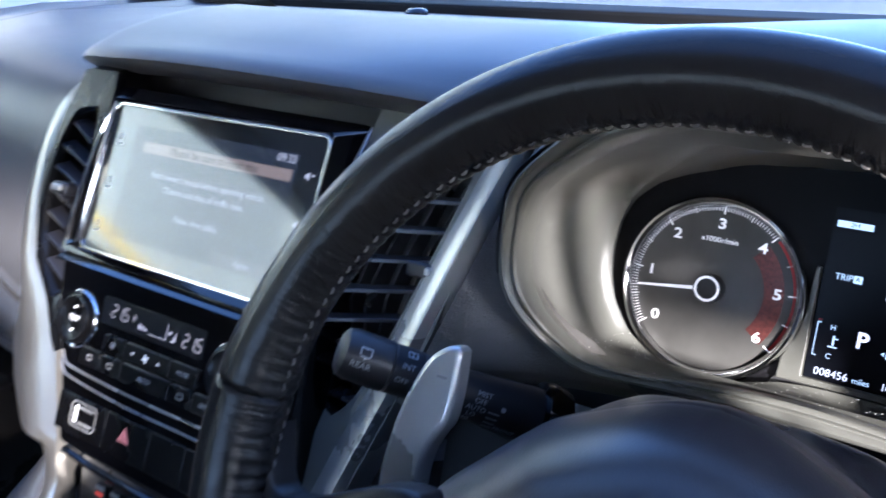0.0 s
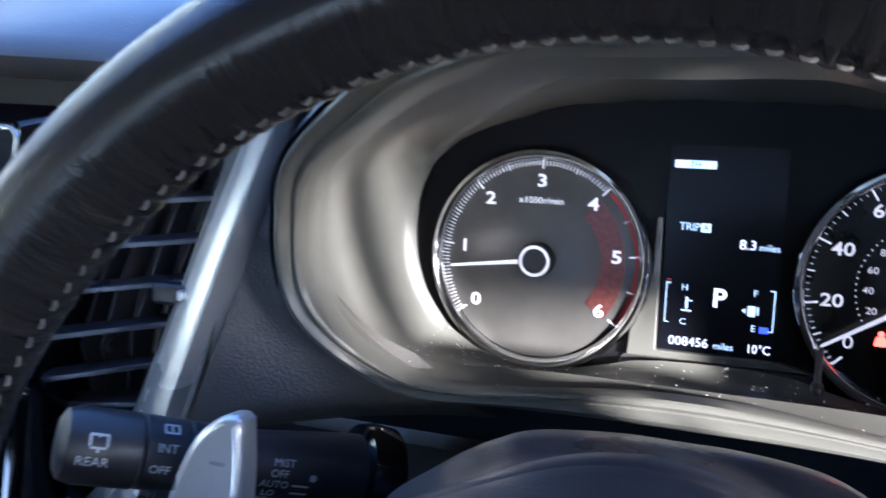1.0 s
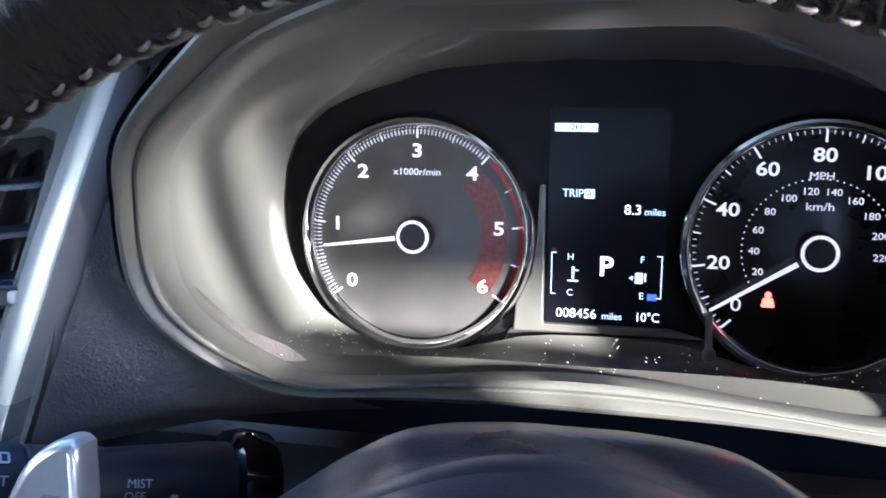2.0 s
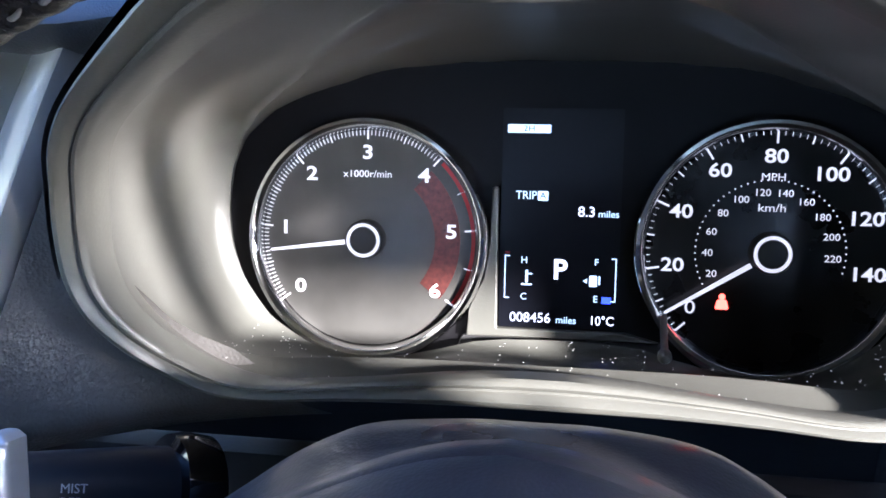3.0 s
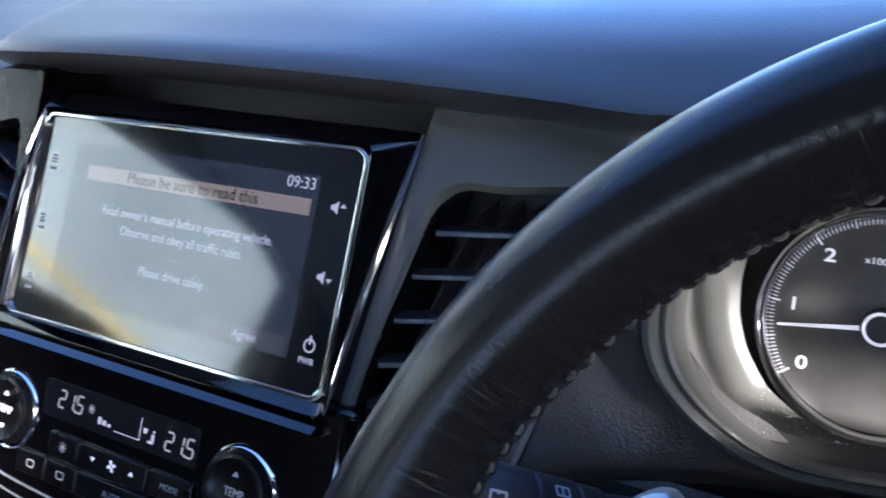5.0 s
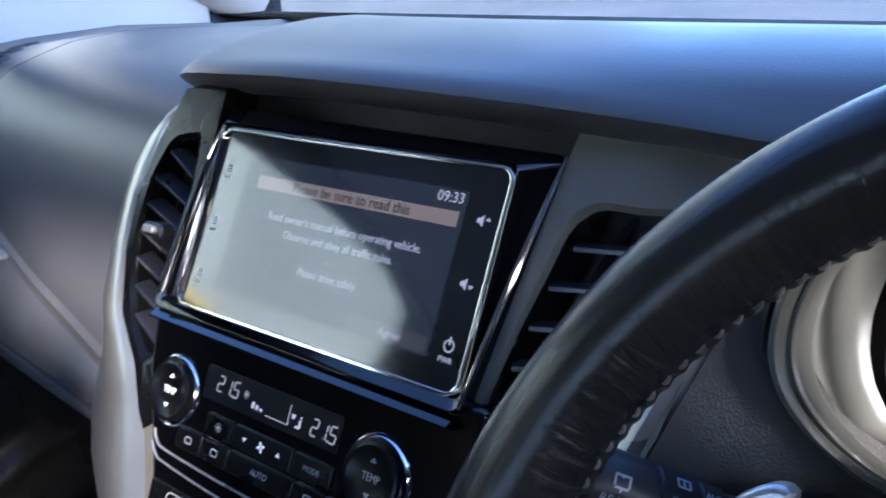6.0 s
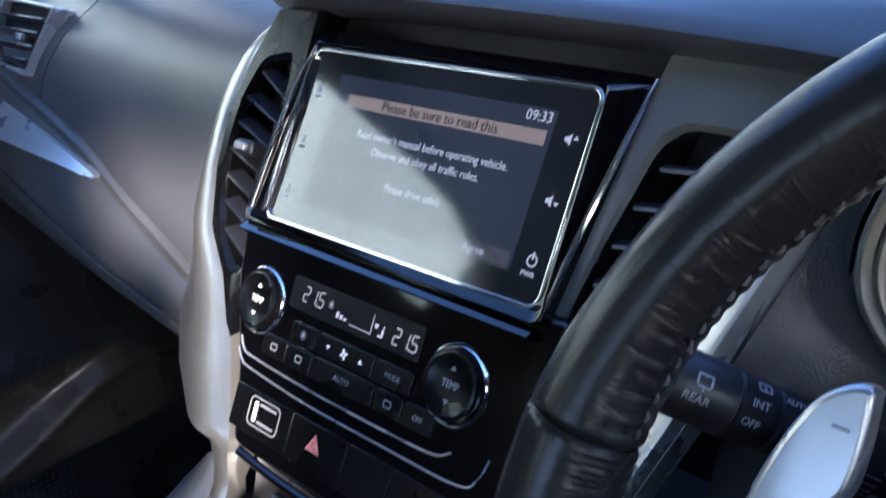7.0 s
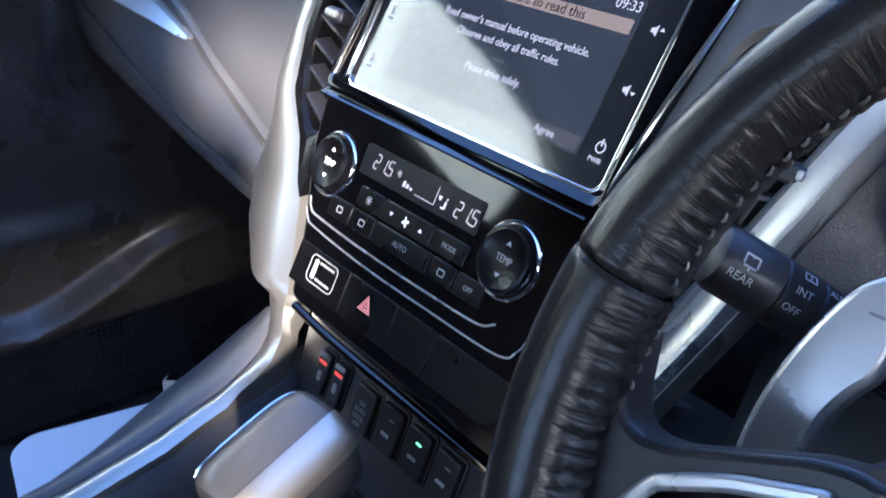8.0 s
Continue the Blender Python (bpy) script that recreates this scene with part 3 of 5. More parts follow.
vent_r = [(-0.252, 0.706), (-0.2, 0.706), (-0.214, 0.668), (-0.234, 0.615), (-0.250, 0.575), (-0.266, 0.556), (-0.281, 0.566), (-0.279, 0.625), (-0.2735, 0.653), (-0.2685, 0.672), (-0.2625, 0.697)]


def resampled(loop, n):
    pts = [Vector(p) for p in loop]
    seg = [(pts[i] - pts[i - 1]).length for i in range(len(pts))]
    tot = sum(seg[1:]) + seg[0]
    out, lens = [], seg[1:] + [seg[0]]
    for k in range(n):
        s = tot * k / n
        i = 0
        while s > lens[i] and i < len(lens) - 1:
            s -= lens[i]
            i += 1
        out.append(tuple(pts[i].lerp(pts[(i + 1) % len(pts)], s / max(lens[i], 1e-9))))
    return out


def framed(outer, hole, d, depth, n=72):
    """A frame on the stack's slope between an outline and an opening, with the opening's inner walls."""
    ho = resampled(rounded(hole, 0.006, 4), n)
    c = Vector((sum(p[0] for p in ho) / n, sum(p[1] for p in ho) / n))
    oo = []
    for p in ho:
        v = (Vector(p) - c)
        best = None
        m = len(outer)
        for i in range(m):
            a, b = Vector(outer[i - 1]), Vector(outer[i])
            e = b - a
            den = v.x * e.y - v.y * e.x
            if abs(den) < 1e-12:
                continue
            t = ((a.x - c.x) * e.y - (a.y - c.y) * e.x) / den
            s = ((a.x - c.x) * v.y - (a.y - c.y) * v.x) / den
            if t > 0 and -0.001 <= s <= 1.001 and (best is None or t < best):
                best = t
        q = c + v * (best or 1.0)
        oo.append((q.x, q.y))
    mid = [tuple(Vector(a).lerp(Vector(b), 0.12)) for a, b in zip(ho, oo)]
    f = d if callable(d) else (lambda x, z: d)
    off = lambda k: (lambda x, z: f(x, z) + k)
    return (grid([on_stack(oo, off(0.03)), on_stack(oo, off(0)), on_stack(mid, off(-0.001)), on_stack(ho, off(0.004))], close_u=True),
            grid([on_stack(ho, off(0.004)), on_stack(ho, off(depth))], close_u=True))


def frame_depth(x, z):
    """The grey surround stands flush with the screen's edge and sinks behind the silver blade."""
    near_screen = min(1.0, max(0.0, (lerp_table([(a, c) for a, b, c in BLADE], z) - 0.004 - x) / 0.03))
    flush = lerp_table([(0.60, 0.004), (0.62, 0.006), (0.66, 0.012), (0.70, 0.019), (0.73, 0.025)], z)
    return 0.033 + (flush - 0.033) * near_screen * min(1.0, max(0.0, (z - 0.59) / 0.03))


face_, well_ = framed([(-0.271, 0.742), (-0.172, 0.742), (-0.205, 0.615), (-0.244, 0.515), (-0.264, 0.47), (-0.297, 0.47), (-0.290, 0.60), (-0.2865, 0.63)], vent_r, frame_depth, 0.06)
vf = part("vent_frame", face_, SHROUD, dash, "grey frame round the vent")
part("vent_well", well_, SATIN, vf, "black inside of the vent")
slant = lambda x, z=0.0: 0.010
vent_l = [(-0.566, 0.708), (-0.536, 0.715), (-0.532, 0.665), (-0.530, 0.62), (-0.531, 0.585), (-0.545, 0.583), (-0.562, 0.598), (-0.575, 0.625), (-0.581, 0.655), (-0.578, 0.685)]
face_, well_ = framed([(-0.562, 0.742), (-0.522, 0.742), (-0.526, 0.62), (-0.526, 0.545), (-0.53, 0.545), (-0.551, 0.578), (-0.577, 0.603), (-0.589, 0.641), (-0.590, 0.674), (-0.580, 0.708)], vent_l, slant, 0.05)
vf = part("vent_frame", face_, SATIN, dash, "black frame round the vent")
part("vent_well", well_, SATIN, vf, "black inside of the vent")


def air_vent(place, label, edges, d, zs, knob, tilt=14, drop=0.0, deep=0.018, tip=(0.012, -0.001)):
    """Slats across an opening on the stack; edges give its left and right side by height."""
    v = thing("air_vent", place, label, "air vent", "air vents")
    f = d if callable(d) else (lambda x, z: d)
    for z in zs:
        xa, xb = lerp_table(edges, z)[0], lerp_table(edges, z)[1]
        pa, pb = Vector((xa, stack_y(z, f(xa, z) + 0.008), z)), Vector((xb, stack_y(z - drop, f(xb, z) + 0.008), z - drop))
        m = basis((pa + pb) / 2, pb - pa, (0, math.cos(radians(tilt)), math.sin(radians(tilt))))
        part("slat", slab(rrect((pb - pa).length, deep, 0.0008, 2), -0.0012, 0.0012, 0.0006, m), VENT, v)
    n = 5
    za, zb = min(zs) - 0.005, max(zs) + 0.005
    for i in range(1, n):
        rows = []
        for z in [za + (zb - za) * k / 6 for k in range(7)]:
            e = lerp_table(edges, z)
            x = e[0] + (e[1] - e[0]) * i / n
            y = stack_y(z, f(x, z) + 0.008)
            rows.append([Vector((x - 0.0008, y + 0.012, z)), Vector((x + 0.0008, y + 0.012, z)), Vector((x + 0.0008, y + 0.032, z)), Vector((x - 0.0008, y + 0.032, z))])
        part("vane", grid(rows, close_u=True, caps=True), VENT, v)
    kx, kz = knob
    k = part("knob", slab(rrect(0.020, 0.010, 0.003), -0.012, 0.004, 0.002, basis((kx, stack_y(kz, f(kx, kz)) - 0.003, kz), (1, 0, 0), (0, 0.35, 0.94))), VENT, v, "adjuster tab with a silver tip")
    part("tip", slab(rrect(tip[0], 0.005, 0.0015), 0.0, 0.0055, 0.001, basis((kx + tip[1], stack_y(kz, f(kx, kz)) - 0.004, kz + 0.001), (1, 0, 0), (0, 0.35, 0.94))), SILVER, k)
    return v


EDGE_R = [(0.555, Vector((-0.270, -0.262))), (0.575, Vector((-0.281, -0.249))), (0.625, Vector((-0.279, -0.230))), (0.653, Vector((-0.2735, -0.220))), (0.672, Vector((-0.2685, -0.212))), (0.706, Vector((-0.254, -0.199)))]
air_vent((-0.235, stack_y(0.63, 0.03), 0.56), "black slatted air vent beside the steering wheel", EDGE_R, lambda x, z: frame_depth(x, z) + 0.006, [0.566 + 0.0172 * i for i in range(8)], (-0.222, 0.650), -10, 0.0, 0.013, (0.0035, 0.0075))
EDGE_L = [(0.583, Vector((-0.546, -0.531))), (0.60, Vector((-0.563, -0.530))), (0.625, Vector((-0.575, -0.530))), (0.655, Vector((-0.581, -0.531))), (0.685, Vector((-0.578, -0.533))), (0.712, Vector((-0.560, -0.536)))]
air_vent((-0.555, stack_y(0.64, 0.03), 0.58), "black slatted air vent beside the screen", EDGE_L, slant, [0.603 + 0.0165 * i for i in range(7)], (-0.556, 0.657), 4, 0.014, 0.012)

# ---- lower door on the passenger side, with its moulded pocket ----
RIDGE = [(p.x, p.y) for p in smoothed([(-0.25, 0.20, 0), (0.20, 0.185, 0), (0.33, 0.163, 0), (0.39, 0.167, 0), (0.47, 0.200, 0), (0.55, 0.240, 0), (0.63, 0.252, 0), (0.75, 0.24, 0), (1.05, 0.22, 0)], 90)]
rows = []
for i in range(133):
    z = 0.02 + 0.66 * i / 132
    r = []
    for k in range(161):
        y = -0.2 + 1.2 * k / 160
        rz = lerp_table(RIDGE, y)
        u = (z - rz) / 0.05
        bulge = 0.030 * (1 / (1 + math.exp(9 * u))) + 0.016 * math.exp(-((z - rz) / 0.015) ** 2) + 0.016 * math.exp(-((z - 0.275) / 0.028) ** 2) + 0.030 / (1 + math.exp(-(z - 0.55) / 0.015))
        away = 1 / (1 + math.exp(-(y - 0.46) / 0.012)) / (1 + math.exp(-(z - 0.43) / 0.012))
        r.append(Vector((-1.126 + bulge - (0.069 + bulge) * away, y, z)))
    rows.append(r)
door = thing("door_card", (-1.12, 0.4, 0.02), "dark moulded plastic lower door panel with a speaker grille", "door panel")
part("panel", grid(rows), DOOR, door)
holes = []
for i in range(13):
    for k in range(11):
        y, z = 0.395 + 0.008 * i, 0.06 + 0.008 * k
        if z < lerp_table(RIDGE, y) - 0.035:
            holes.append(box(-0.001, 0.001, -0.0015, 0.0015, -0.0015, 0.0015, Matrix.Translation((-1.0948, y, z))))
tagged(part("speaker_grille", merged(*holes), DASH_LOW, door, "perforated speaker grille"), kind="stuff")

# ---- screen unit ----
SCR = tilted((-0.401, 0.478, 0.6732), 29.8)
unit = thing("infotainment_screen", (-0.401, 0.478, 0.62), "glossy black touch screen showing a warning message", "screen")
gw, gh = 0.2165, 0.1085
glass = rrect(gw, gh, 0.006)


def bezel_loop(corners, depths, r):
    """A rounded four-cornered loop on the screen's board; each corner has a depth of its own."""
    o = rounded(corners, r, 5)
    return [SCR @ Vector((x, y, depths[k // 6])) for k, (x, y) in enumerate(o)]


near_glass = inset(glass, -0.0024)
rows = [[SCR @ Vector((x, y, z)) for x, y in near_glass] for z in (-0.006, 0.0014)]
rows.append(bezel_loop([(0.1120, 0.0572), (-0.1105, 0.0580), (-0.1140, -0.0562), (0.1118, -0.0562)], (0.0030, 0.0030, 0.0022, 0.0016), 0.005))
rows.append(bezel_loop([(0.1126, 0.0580), (-0.1115, 0.0588), (-0.1225, -0.0568), (0.1124, -0.0566)], (0.0034, 0.0034, 0.0042, 0.0016), 0.005))
rows.append(bezel_loop([(0.1268, 0.0672), (-0.1175, 0.0692), (-0.1262, -0.0612), (0.1150, -0.0618)], (-0.0105, -0.0040, 0.0046, 0.0052), 0.006))
rows.append(bezel_loop([(0.1278, 0.0680), (-0.1180, 0.0698), (-0.1268, -0.0622), (0.1158, -0.0628)], (-0.0120, -0.0050, 0.0038, 0.0044), 0.006))
rows.append(bezel_loop([(0.1278, 0.0680), (-0.1180, 0.0698), (-0.1268, -0.0622), (0.1158, -0.0628)], (-0.03, -0.03, -0.03, -0.03), 0.006))
part("bezel", grid(rows, close_u=True, close_v=True), GLOSS, unit, "piano black bezel with chamfered edges", angle=25)
rows = []
for k in range(25):
    t = k / 24
    x, y0 = -0.124 + 0.237 * t, -0.0632 - 0.0012 * t
    rows.append([SCR @ Vector((x, y0 + a, b)) for a, b in ((0.001, -0.01), (0.0006, 0.0022), (-0.0006, 0.0036), (-0.0046, 0.0074), (-0.0056, 0.0070), (-0.0060, -0.01))])
part("lower_rail", grid(rows, caps=True), GLOSS, unit, "piano black rail under the screen", angle=25)
part("chrome_line", ringplate(inset(glass, -0.0024), inset(glass, -0.0004), -0.004, 0.0018, SCR, 0.0, 0.0004), CHROME, unit, "thin bright line round the glass")
for pts, fat in ((((-0.1090, 0.0570, 0.0036), (-0.1145, 0.030, 0.0050), (-0.1178, 0.0, 0.0058), (-0.1202, -0.030, 0.0060), (-0.1220, -0.053, 0.0056)), 0.0014), (((-0.1085, 0.0560, 0.0030), (-0.1098, 0.030, 0.0034), (-0.1106, 0.0, 0.0034), (-0.1112, -0.030, 0.0032), (-0.1116, -0.053, 0.0028)), 0.0012)):
    part("bezel_strip", tube(smoothed([SCR @ Vector(p) for p in pts], 24), [0.0005 + fat * min(1, k / 9) for k in range(24)], 8), CHROME, unit, "tapering chrome strip")
# chrome tube stands in for the window's reflection on the black bevel
edge_path = smoothed([SCR @ Vector(p) for p in ((0.1276, 0.0670, -0.0112), (0.1240, 0.0326, -0.0060), (0.1190, -0.0116, -0.0010), (0.1155, -0.0600, 0.0042))], 30)
part("bezel_strip", tube(edge_path, [0.0008 + 0.0013 * math.sin(math.pi * k / 29) for k in range(30)], 8), CHROME, unit, "chrome tube for the bevel's reflection")
part("screen_glass", slab(inset(glass, -0.0006), -0.006, 0.0, 0.0, SCR), SCREEN, unit)
part("lit_area", slab(rrect(0.166, 0.0835, 0.0005, 1, 0.003, 0.0), 0.0, 0.0001, 0.0, SCR), SCREENBACK, unit)
part("title_bar", slab(rrect(0.151, 0.0078, 0.0004, 1, 0.0075, 0.0268), 0.0001, 0.0002, 0.0, SCR), SCREENBAR, unit, "pale brown title bar")
DARKTEXT = mat("screen dark text", (0.005, 0.005, 0.006), 0.07, spec=0.9)
part("title", letters("Please be sure to read this", 0.0083, spot(SCR, 0.0075, 0.0268, 0.0003)), DARKTEXT, unit)
for words, y in (("Read owner's manual before operating vehicle.", 0.0085), ("Observe and obey all traffic rules.", -0.0005), (". . .", -0.0085), ("Please drive safely.", -0.0185)):
    part("message", letters(words, 0.0067, spot(SCR, 0.0075, y, 0.0002), stretch=0.92), SCREENTEXT, unit)
part("clock", letters("09:33", 0.0078, spot(SCR, 0.0755, 0.0372, 0.0002)), SCREENTEXT, unit)
part("button_outline", slab(rrect(0.055, 0.0085, 0.0004, 1, 0.0565, -0.0365), 0.0001, 0.00015, 0.0, SCR), mat("screen button", (0.02, 0.02, 0.02), 0.07, spec=0.9, glow=(0.5, 0.5, 0.52), power=0.02), unit)
part("button_word", letters("Agree", 0.0062, spot(SCR, 0.06, -0.0365, 0.0002)), SCREENTEXT, unit)


def speaker_icon(x, y, sign):
    b1 = slab([(x - 0.003, y - 0.0012), (x - 0.0015, y - 0.0012), (x + 0.0008, y - 0.003), (x + 0.0008, y + 0.003), (x - 0.0015, y + 0.0012), (x - 0.003, y + 0.0012)], 0.0001, 0.0002, 0, SCR)
    b2 = slab([(x + 0.0020, y + sign * 0.0002), (x + 0.0052, y + sign * 0.0002), (x + 0.0036, y + sign * 0.0022)], 0.0001, 0.0002, 0, SCR)
    part("volume_icon", merged(b1, b2), SCREENTEXT, unit)


speaker_icon(0.0975, 0.0285, 1)
speaker_icon(0.0975, -0.003, -1)
ring = ringplate([(0.0978 + 0.0032 * math.cos(2 * math.pi * i / 24), -0.0335 + 0.0032 * math.sin(2 * math.pi * i / 24)) for i in range(24)], [(0.0978 + 0.0024 * math.cos(2 * math.pi * i / 24), -0.0335 + 0.0024 * math.sin(2 * math.pi * i / 24)) for i in range(24)], 0.0001, 0.0002, SCR, 0, 0.00002)
part("power_icon", merged(ring, slab(rrect(0.0009, 0.004, 0.0002, 1, 0.0978, -0.031), 0.0001, 0.00025, 0, SCR)), SCREENTEXT, unit)
part("power_word", letters("PWR", 0.0040, spot(SCR, 0.0975, -0.0405, 0.0002)), SCREENTEXT, unit)
for y in (0.031, -0.002, -0.035):
    bars = [slab(rrect(0.0040, 0.0011, 0.0002, 1, -0.0965, y + d), 0.0001, 0.0002, 0, SCR) for d in (0.002, 0.0002, -0.0016)]
    part("side_icon", merged(*bars, slab(rrect(0.0055, 0.0016, 0.0002, 1, -0.0965, y - 0.0052), 0.0001, 0.0002, 0, SCR)), DIM, unit)

# ---- climate panel ----
HV = tilted((-0.408, 0.4495 + 0.0027, 0.625 - 0.0013), 26.1)


def hv(x, z):
    return x + 0.408, (z - 0.625) / 0.898


pan = thing("climate_panel", (-0.405, 0.43, 0.50), "piano black climate control panel with two round knobs", "control panel")
corner = [hv(-0.272, 0.626), hv(-0.530, 0.620), hv(-0.524, 0.585), hv(-0.500, 0.535), hv(-0.488, 0.497), hv(-0.275, 0.492)]
face = rounded(corner, 0.007)
part("fascia", slab(face, -0.03, 0.003, 0.0055, HV), GLOSS, pan, "piano black fascia")
dw = (0.112, 0.0195)
cx, cy = hv(-0.411, 0.5915)
part("display_window", slab(rrect(*dw, 0.002, 3, cx, cy), 0.0028, 0.0034, 0.0, HV), LCDDARK, pan, "dark temperature display")


def seven(text, x, y, h, m, slant=0.1):
    """Seven-segment figures as small bars."""
    seg = {"0": "abcdef", "1": "bc", "2": "abged", "5": "afgcd", "3": "abgcd"}
    w, t = h * 0.5, h * 0.11
    lines = {"a": ((0, 1), (1, 1)), "b": ((1, 0.5), (1, 1)), "c": ((1, 0), (1, 0.5)), "d": ((0, 0), (1, 0)), "e": ((0, 0), (0, 0.5)), "f": ((0, 0.5), (0, 1)), "g": ((0, 0.5), (1, 0.5))}
    out = []
    for ch in text:
        if ch == ".":
            out.append(slab(rrect(t * 1.4, t * 1.4, t * 0.3, 2, x - w * 0.24, y - h * 0.46), 0.0034, 0.0036, 0, m))
            continue
        for s in seg[ch]:
            (x0, y0), (x1, y1) = lines[s]
            a = Vector((x + x0 * w + slant * (y0 - 0.5) * h, y + (y0 - 0.5) * h))
            b = Vector((x + x1 * w + slant * (y1 - 0.5) * h, y + (y1 - 0.5) * h))
            e = (b - a).normalized()
            n = Vector((-e.y, e.x)) * t / 2
            a, b = a + e * t * 0.55, b - e * t * 0.55
            out.append(slab([tuple(a - n), tuple(b - n), tuple(b + e * t * 0.3), tuple(b + n), tuple(a + n), tuple(a - e * t * 0.3)], 0.0034, 0.0036, 0, m))
        x += w * 1.55
    return merged(*out)


x, y = hv(-0.4550, 0.5925)
part("temperature_readout", seven("21.5", x, y, 0.0088, HV), SEGMENT, pan)
x, y = hv(-0.3760, 0.5905)
part("temperature_readout", seven("21.5", x, y, 0.0088, HV), SEGMENT, pan)
sun_bits = [disc(0.0011, 0.0034, 0.0036, spot(HV, *hv(-0.4300, 0.5925)), 0.00005, 12)]
for k in range(8):
    a = math.pi / 4 * k
    x, y = hv(-0.4300, 0.5925)
    sun_bits.append(slab(rrect(0.0006, 0.0006, 0.0001, 1, x + 0.002 * math.cos(a), y + 0.002 * math.sin(a)), 0.0034, 0.0036, 0, HV))
part("sun_symbol", merged(*sun_bits), SEGMENT, pan)
bars = []
for k in range(3):
    x, y = hv(-0.4230 + 0.0034 * k, 0.588)
    bars.append(slab(rrect(0.0022, 0.0016 + 0.001 * (2 - k), 0.0001, 1, x, y + 0.0005 * (2 - k)), 0.0034, 0.0036, 0, HV))
x0, y0 = hv(-0.4120, 0.5865)
bars.append(slab(rrect(0.018, 0.0004, 0.0001, 1, x0 + 0.009, y0), 0.0034, 0.0036, 0, HV))
bars.append(slab(rrect(0.0004, 0.011, 0.0001, 1, x0 + 0.018, y0 + 0.0055), 0.0034, 0.0036, 0, HV))
x, y = hv(-0.3850, 0.589)
bars += [slab(rrect(0.0016, 0.0045, 0.0003, 1, x, y), 0.0034, 0.0036, 0, HV), slab(rrect(0.0034, 0.0012, 0.0003, 1, x - 0.0015, y - 0.002), 0.0034, 0.0036, 0, HV), slab(rrect(0.0012, 0.0012, 0.0003, 1, x + 0.0004, y + 0.0035), 0.0034, 0.0036, 0, HV), slab([(x - 0.007, y + 0.004), (x - 0.004, y + 0.004), (x - 0.0046, y + 0.0015), (x - 0.0064, y + 0.0015)], 0.0034, 0.0036, 0, HV)]
part("fan_bars", merged(*bars), mat("dim digits", (0.1, 0.1, 0.1), 0.2, glow=(0.9, 0.88, 0.9), power=0.14), pan)


def triangle(x, y, s, up, z0=0.0, z1=0.0001):
    return [(x - s, y - up * s * 0.6), (x + s, y - up * s * 0.6), (x, y + up * s * 0.7)] if up > 0 else [(x - s, y + s * 0.6), (x, y - s * 0.7), (x + s, y + s * 0.6)]


for wx, wz, bright in ((-0.4925, 0.5795, True), (-0.3270, 0.5805, False)):
    x, y = hv(wx, wz)
    m = spot(HV, x, y, -0.0055)
    k = part("temperature_knob", lathe([(0.0185, 0.003), (0.0185, 0.0125), (0.0178, 0.0138), (0.0160, 0.0142), (0.0145, 0.0132), (0.006, 0.0124), (0.00001, 0.0122)], m, 56), SATIN, pan, "round black temperature knob with a chrome ring")
    part("chrome_ring", lathe([(0.0222, 0.003), (0.0222, 0.0075), (0.0216, 0.0095), (0.0204, 0.0105), (0.0190, 0.0098), (0.0187, 0.007)], m, 64), CHROME, k, "chrome ring")
    pm = PRINT if bright else KEYPRINT
    part("word", letters("TEMP", 0.0058, spot(m, 0, 0, 0.0126), stretch=0.85), pm, k)
    part("arrow", slab(triangle(0, 0.0088, 0.0018, 1), 0.0128, 0.0133, 0, m), pm, k)
    part("arrow", slab(triangle(0, -0.0088, 0.0018, -1), 0.0128, 0.0133, 0, m), pm, k)


def key(x0, x1, z, words="", size=0.0042, shape=None):
    xa, y = hv(x0, z)
    xb, _ = hv(x1, z)
    k = part("key", slab(rrect(xb - xa - 0.0008, 0.0125, 0.0012, 3, (xa + xb) / 2, y), 0.002, 0.0052, 0.0009, HV), SATIN, pan)
    c = (xa + xb) / 2
    if words:
        part("word", letters(words, size, spot(HV, c, y, 0.0053)), KEYPRINT, k)
    if shape == "fan":
        b = [slab(triangle(c - 0.014, y, 0.0018, -1), 0.0052, 0.0053, 0, HV), slab(triangle(c + 0.014, y, 0.0018, 1), 0.0052, 0.0053, 0, HV)]
        for q in range(4):
            b.append(slab(rrect(0.0016, 0.0026, 0.0007, 3), 0.0052, 0.0053, 0, spot(HV, c, y, 0, 90 * q + 20) @ Matrix.Translation((0, 0.0018, 0))))
        part("fan_symbol", merged(*b), PRINT, k)
    if shape == "auto_dot":
        b = [disc(0.0012, 0.0052, 0.0053, spot(HV, c, y), 0.00003, 10)] + [slab(rrect(0.0005, 0.0013, 0.0002, 1), 0.0052, 0.0053, 0, spot(HV, c, y, 0, 45 * q) @ Matrix.Translation((0, 0.0022, 0))) for q in range(8)]
        part("symbol", merged(*b), KEYPRINT, k)
    if shape == "box":
        part("symbol", ringplate(rrect(0.006, 0.0042, 0.001, 2, c, y), rrect(0.0048, 0.003, 0.0006, 2, c, y), 0.0052, 0.0053, HV, 0, 0.00002), KEYPRINT, k)
    return k


key(-0.457, -0.433, 0.5715, shape="auto_dot")
key(-0.433, -0.383, 0.5715, shape="fan")
key(-0.383, -0.353, 0.5715, "MODE")
key(-0.480, -0.456, 0.5585, shape="box")
key(-0.456, -0.432, 0.5585, shape="box")
key(-0.432, -0.378, 0.5585, "AUTO", 0.0048)
key(-0.378, -0.355, 0.5585, shape="box")
key(-0.355, -0.332, 0.5585, "OFF")


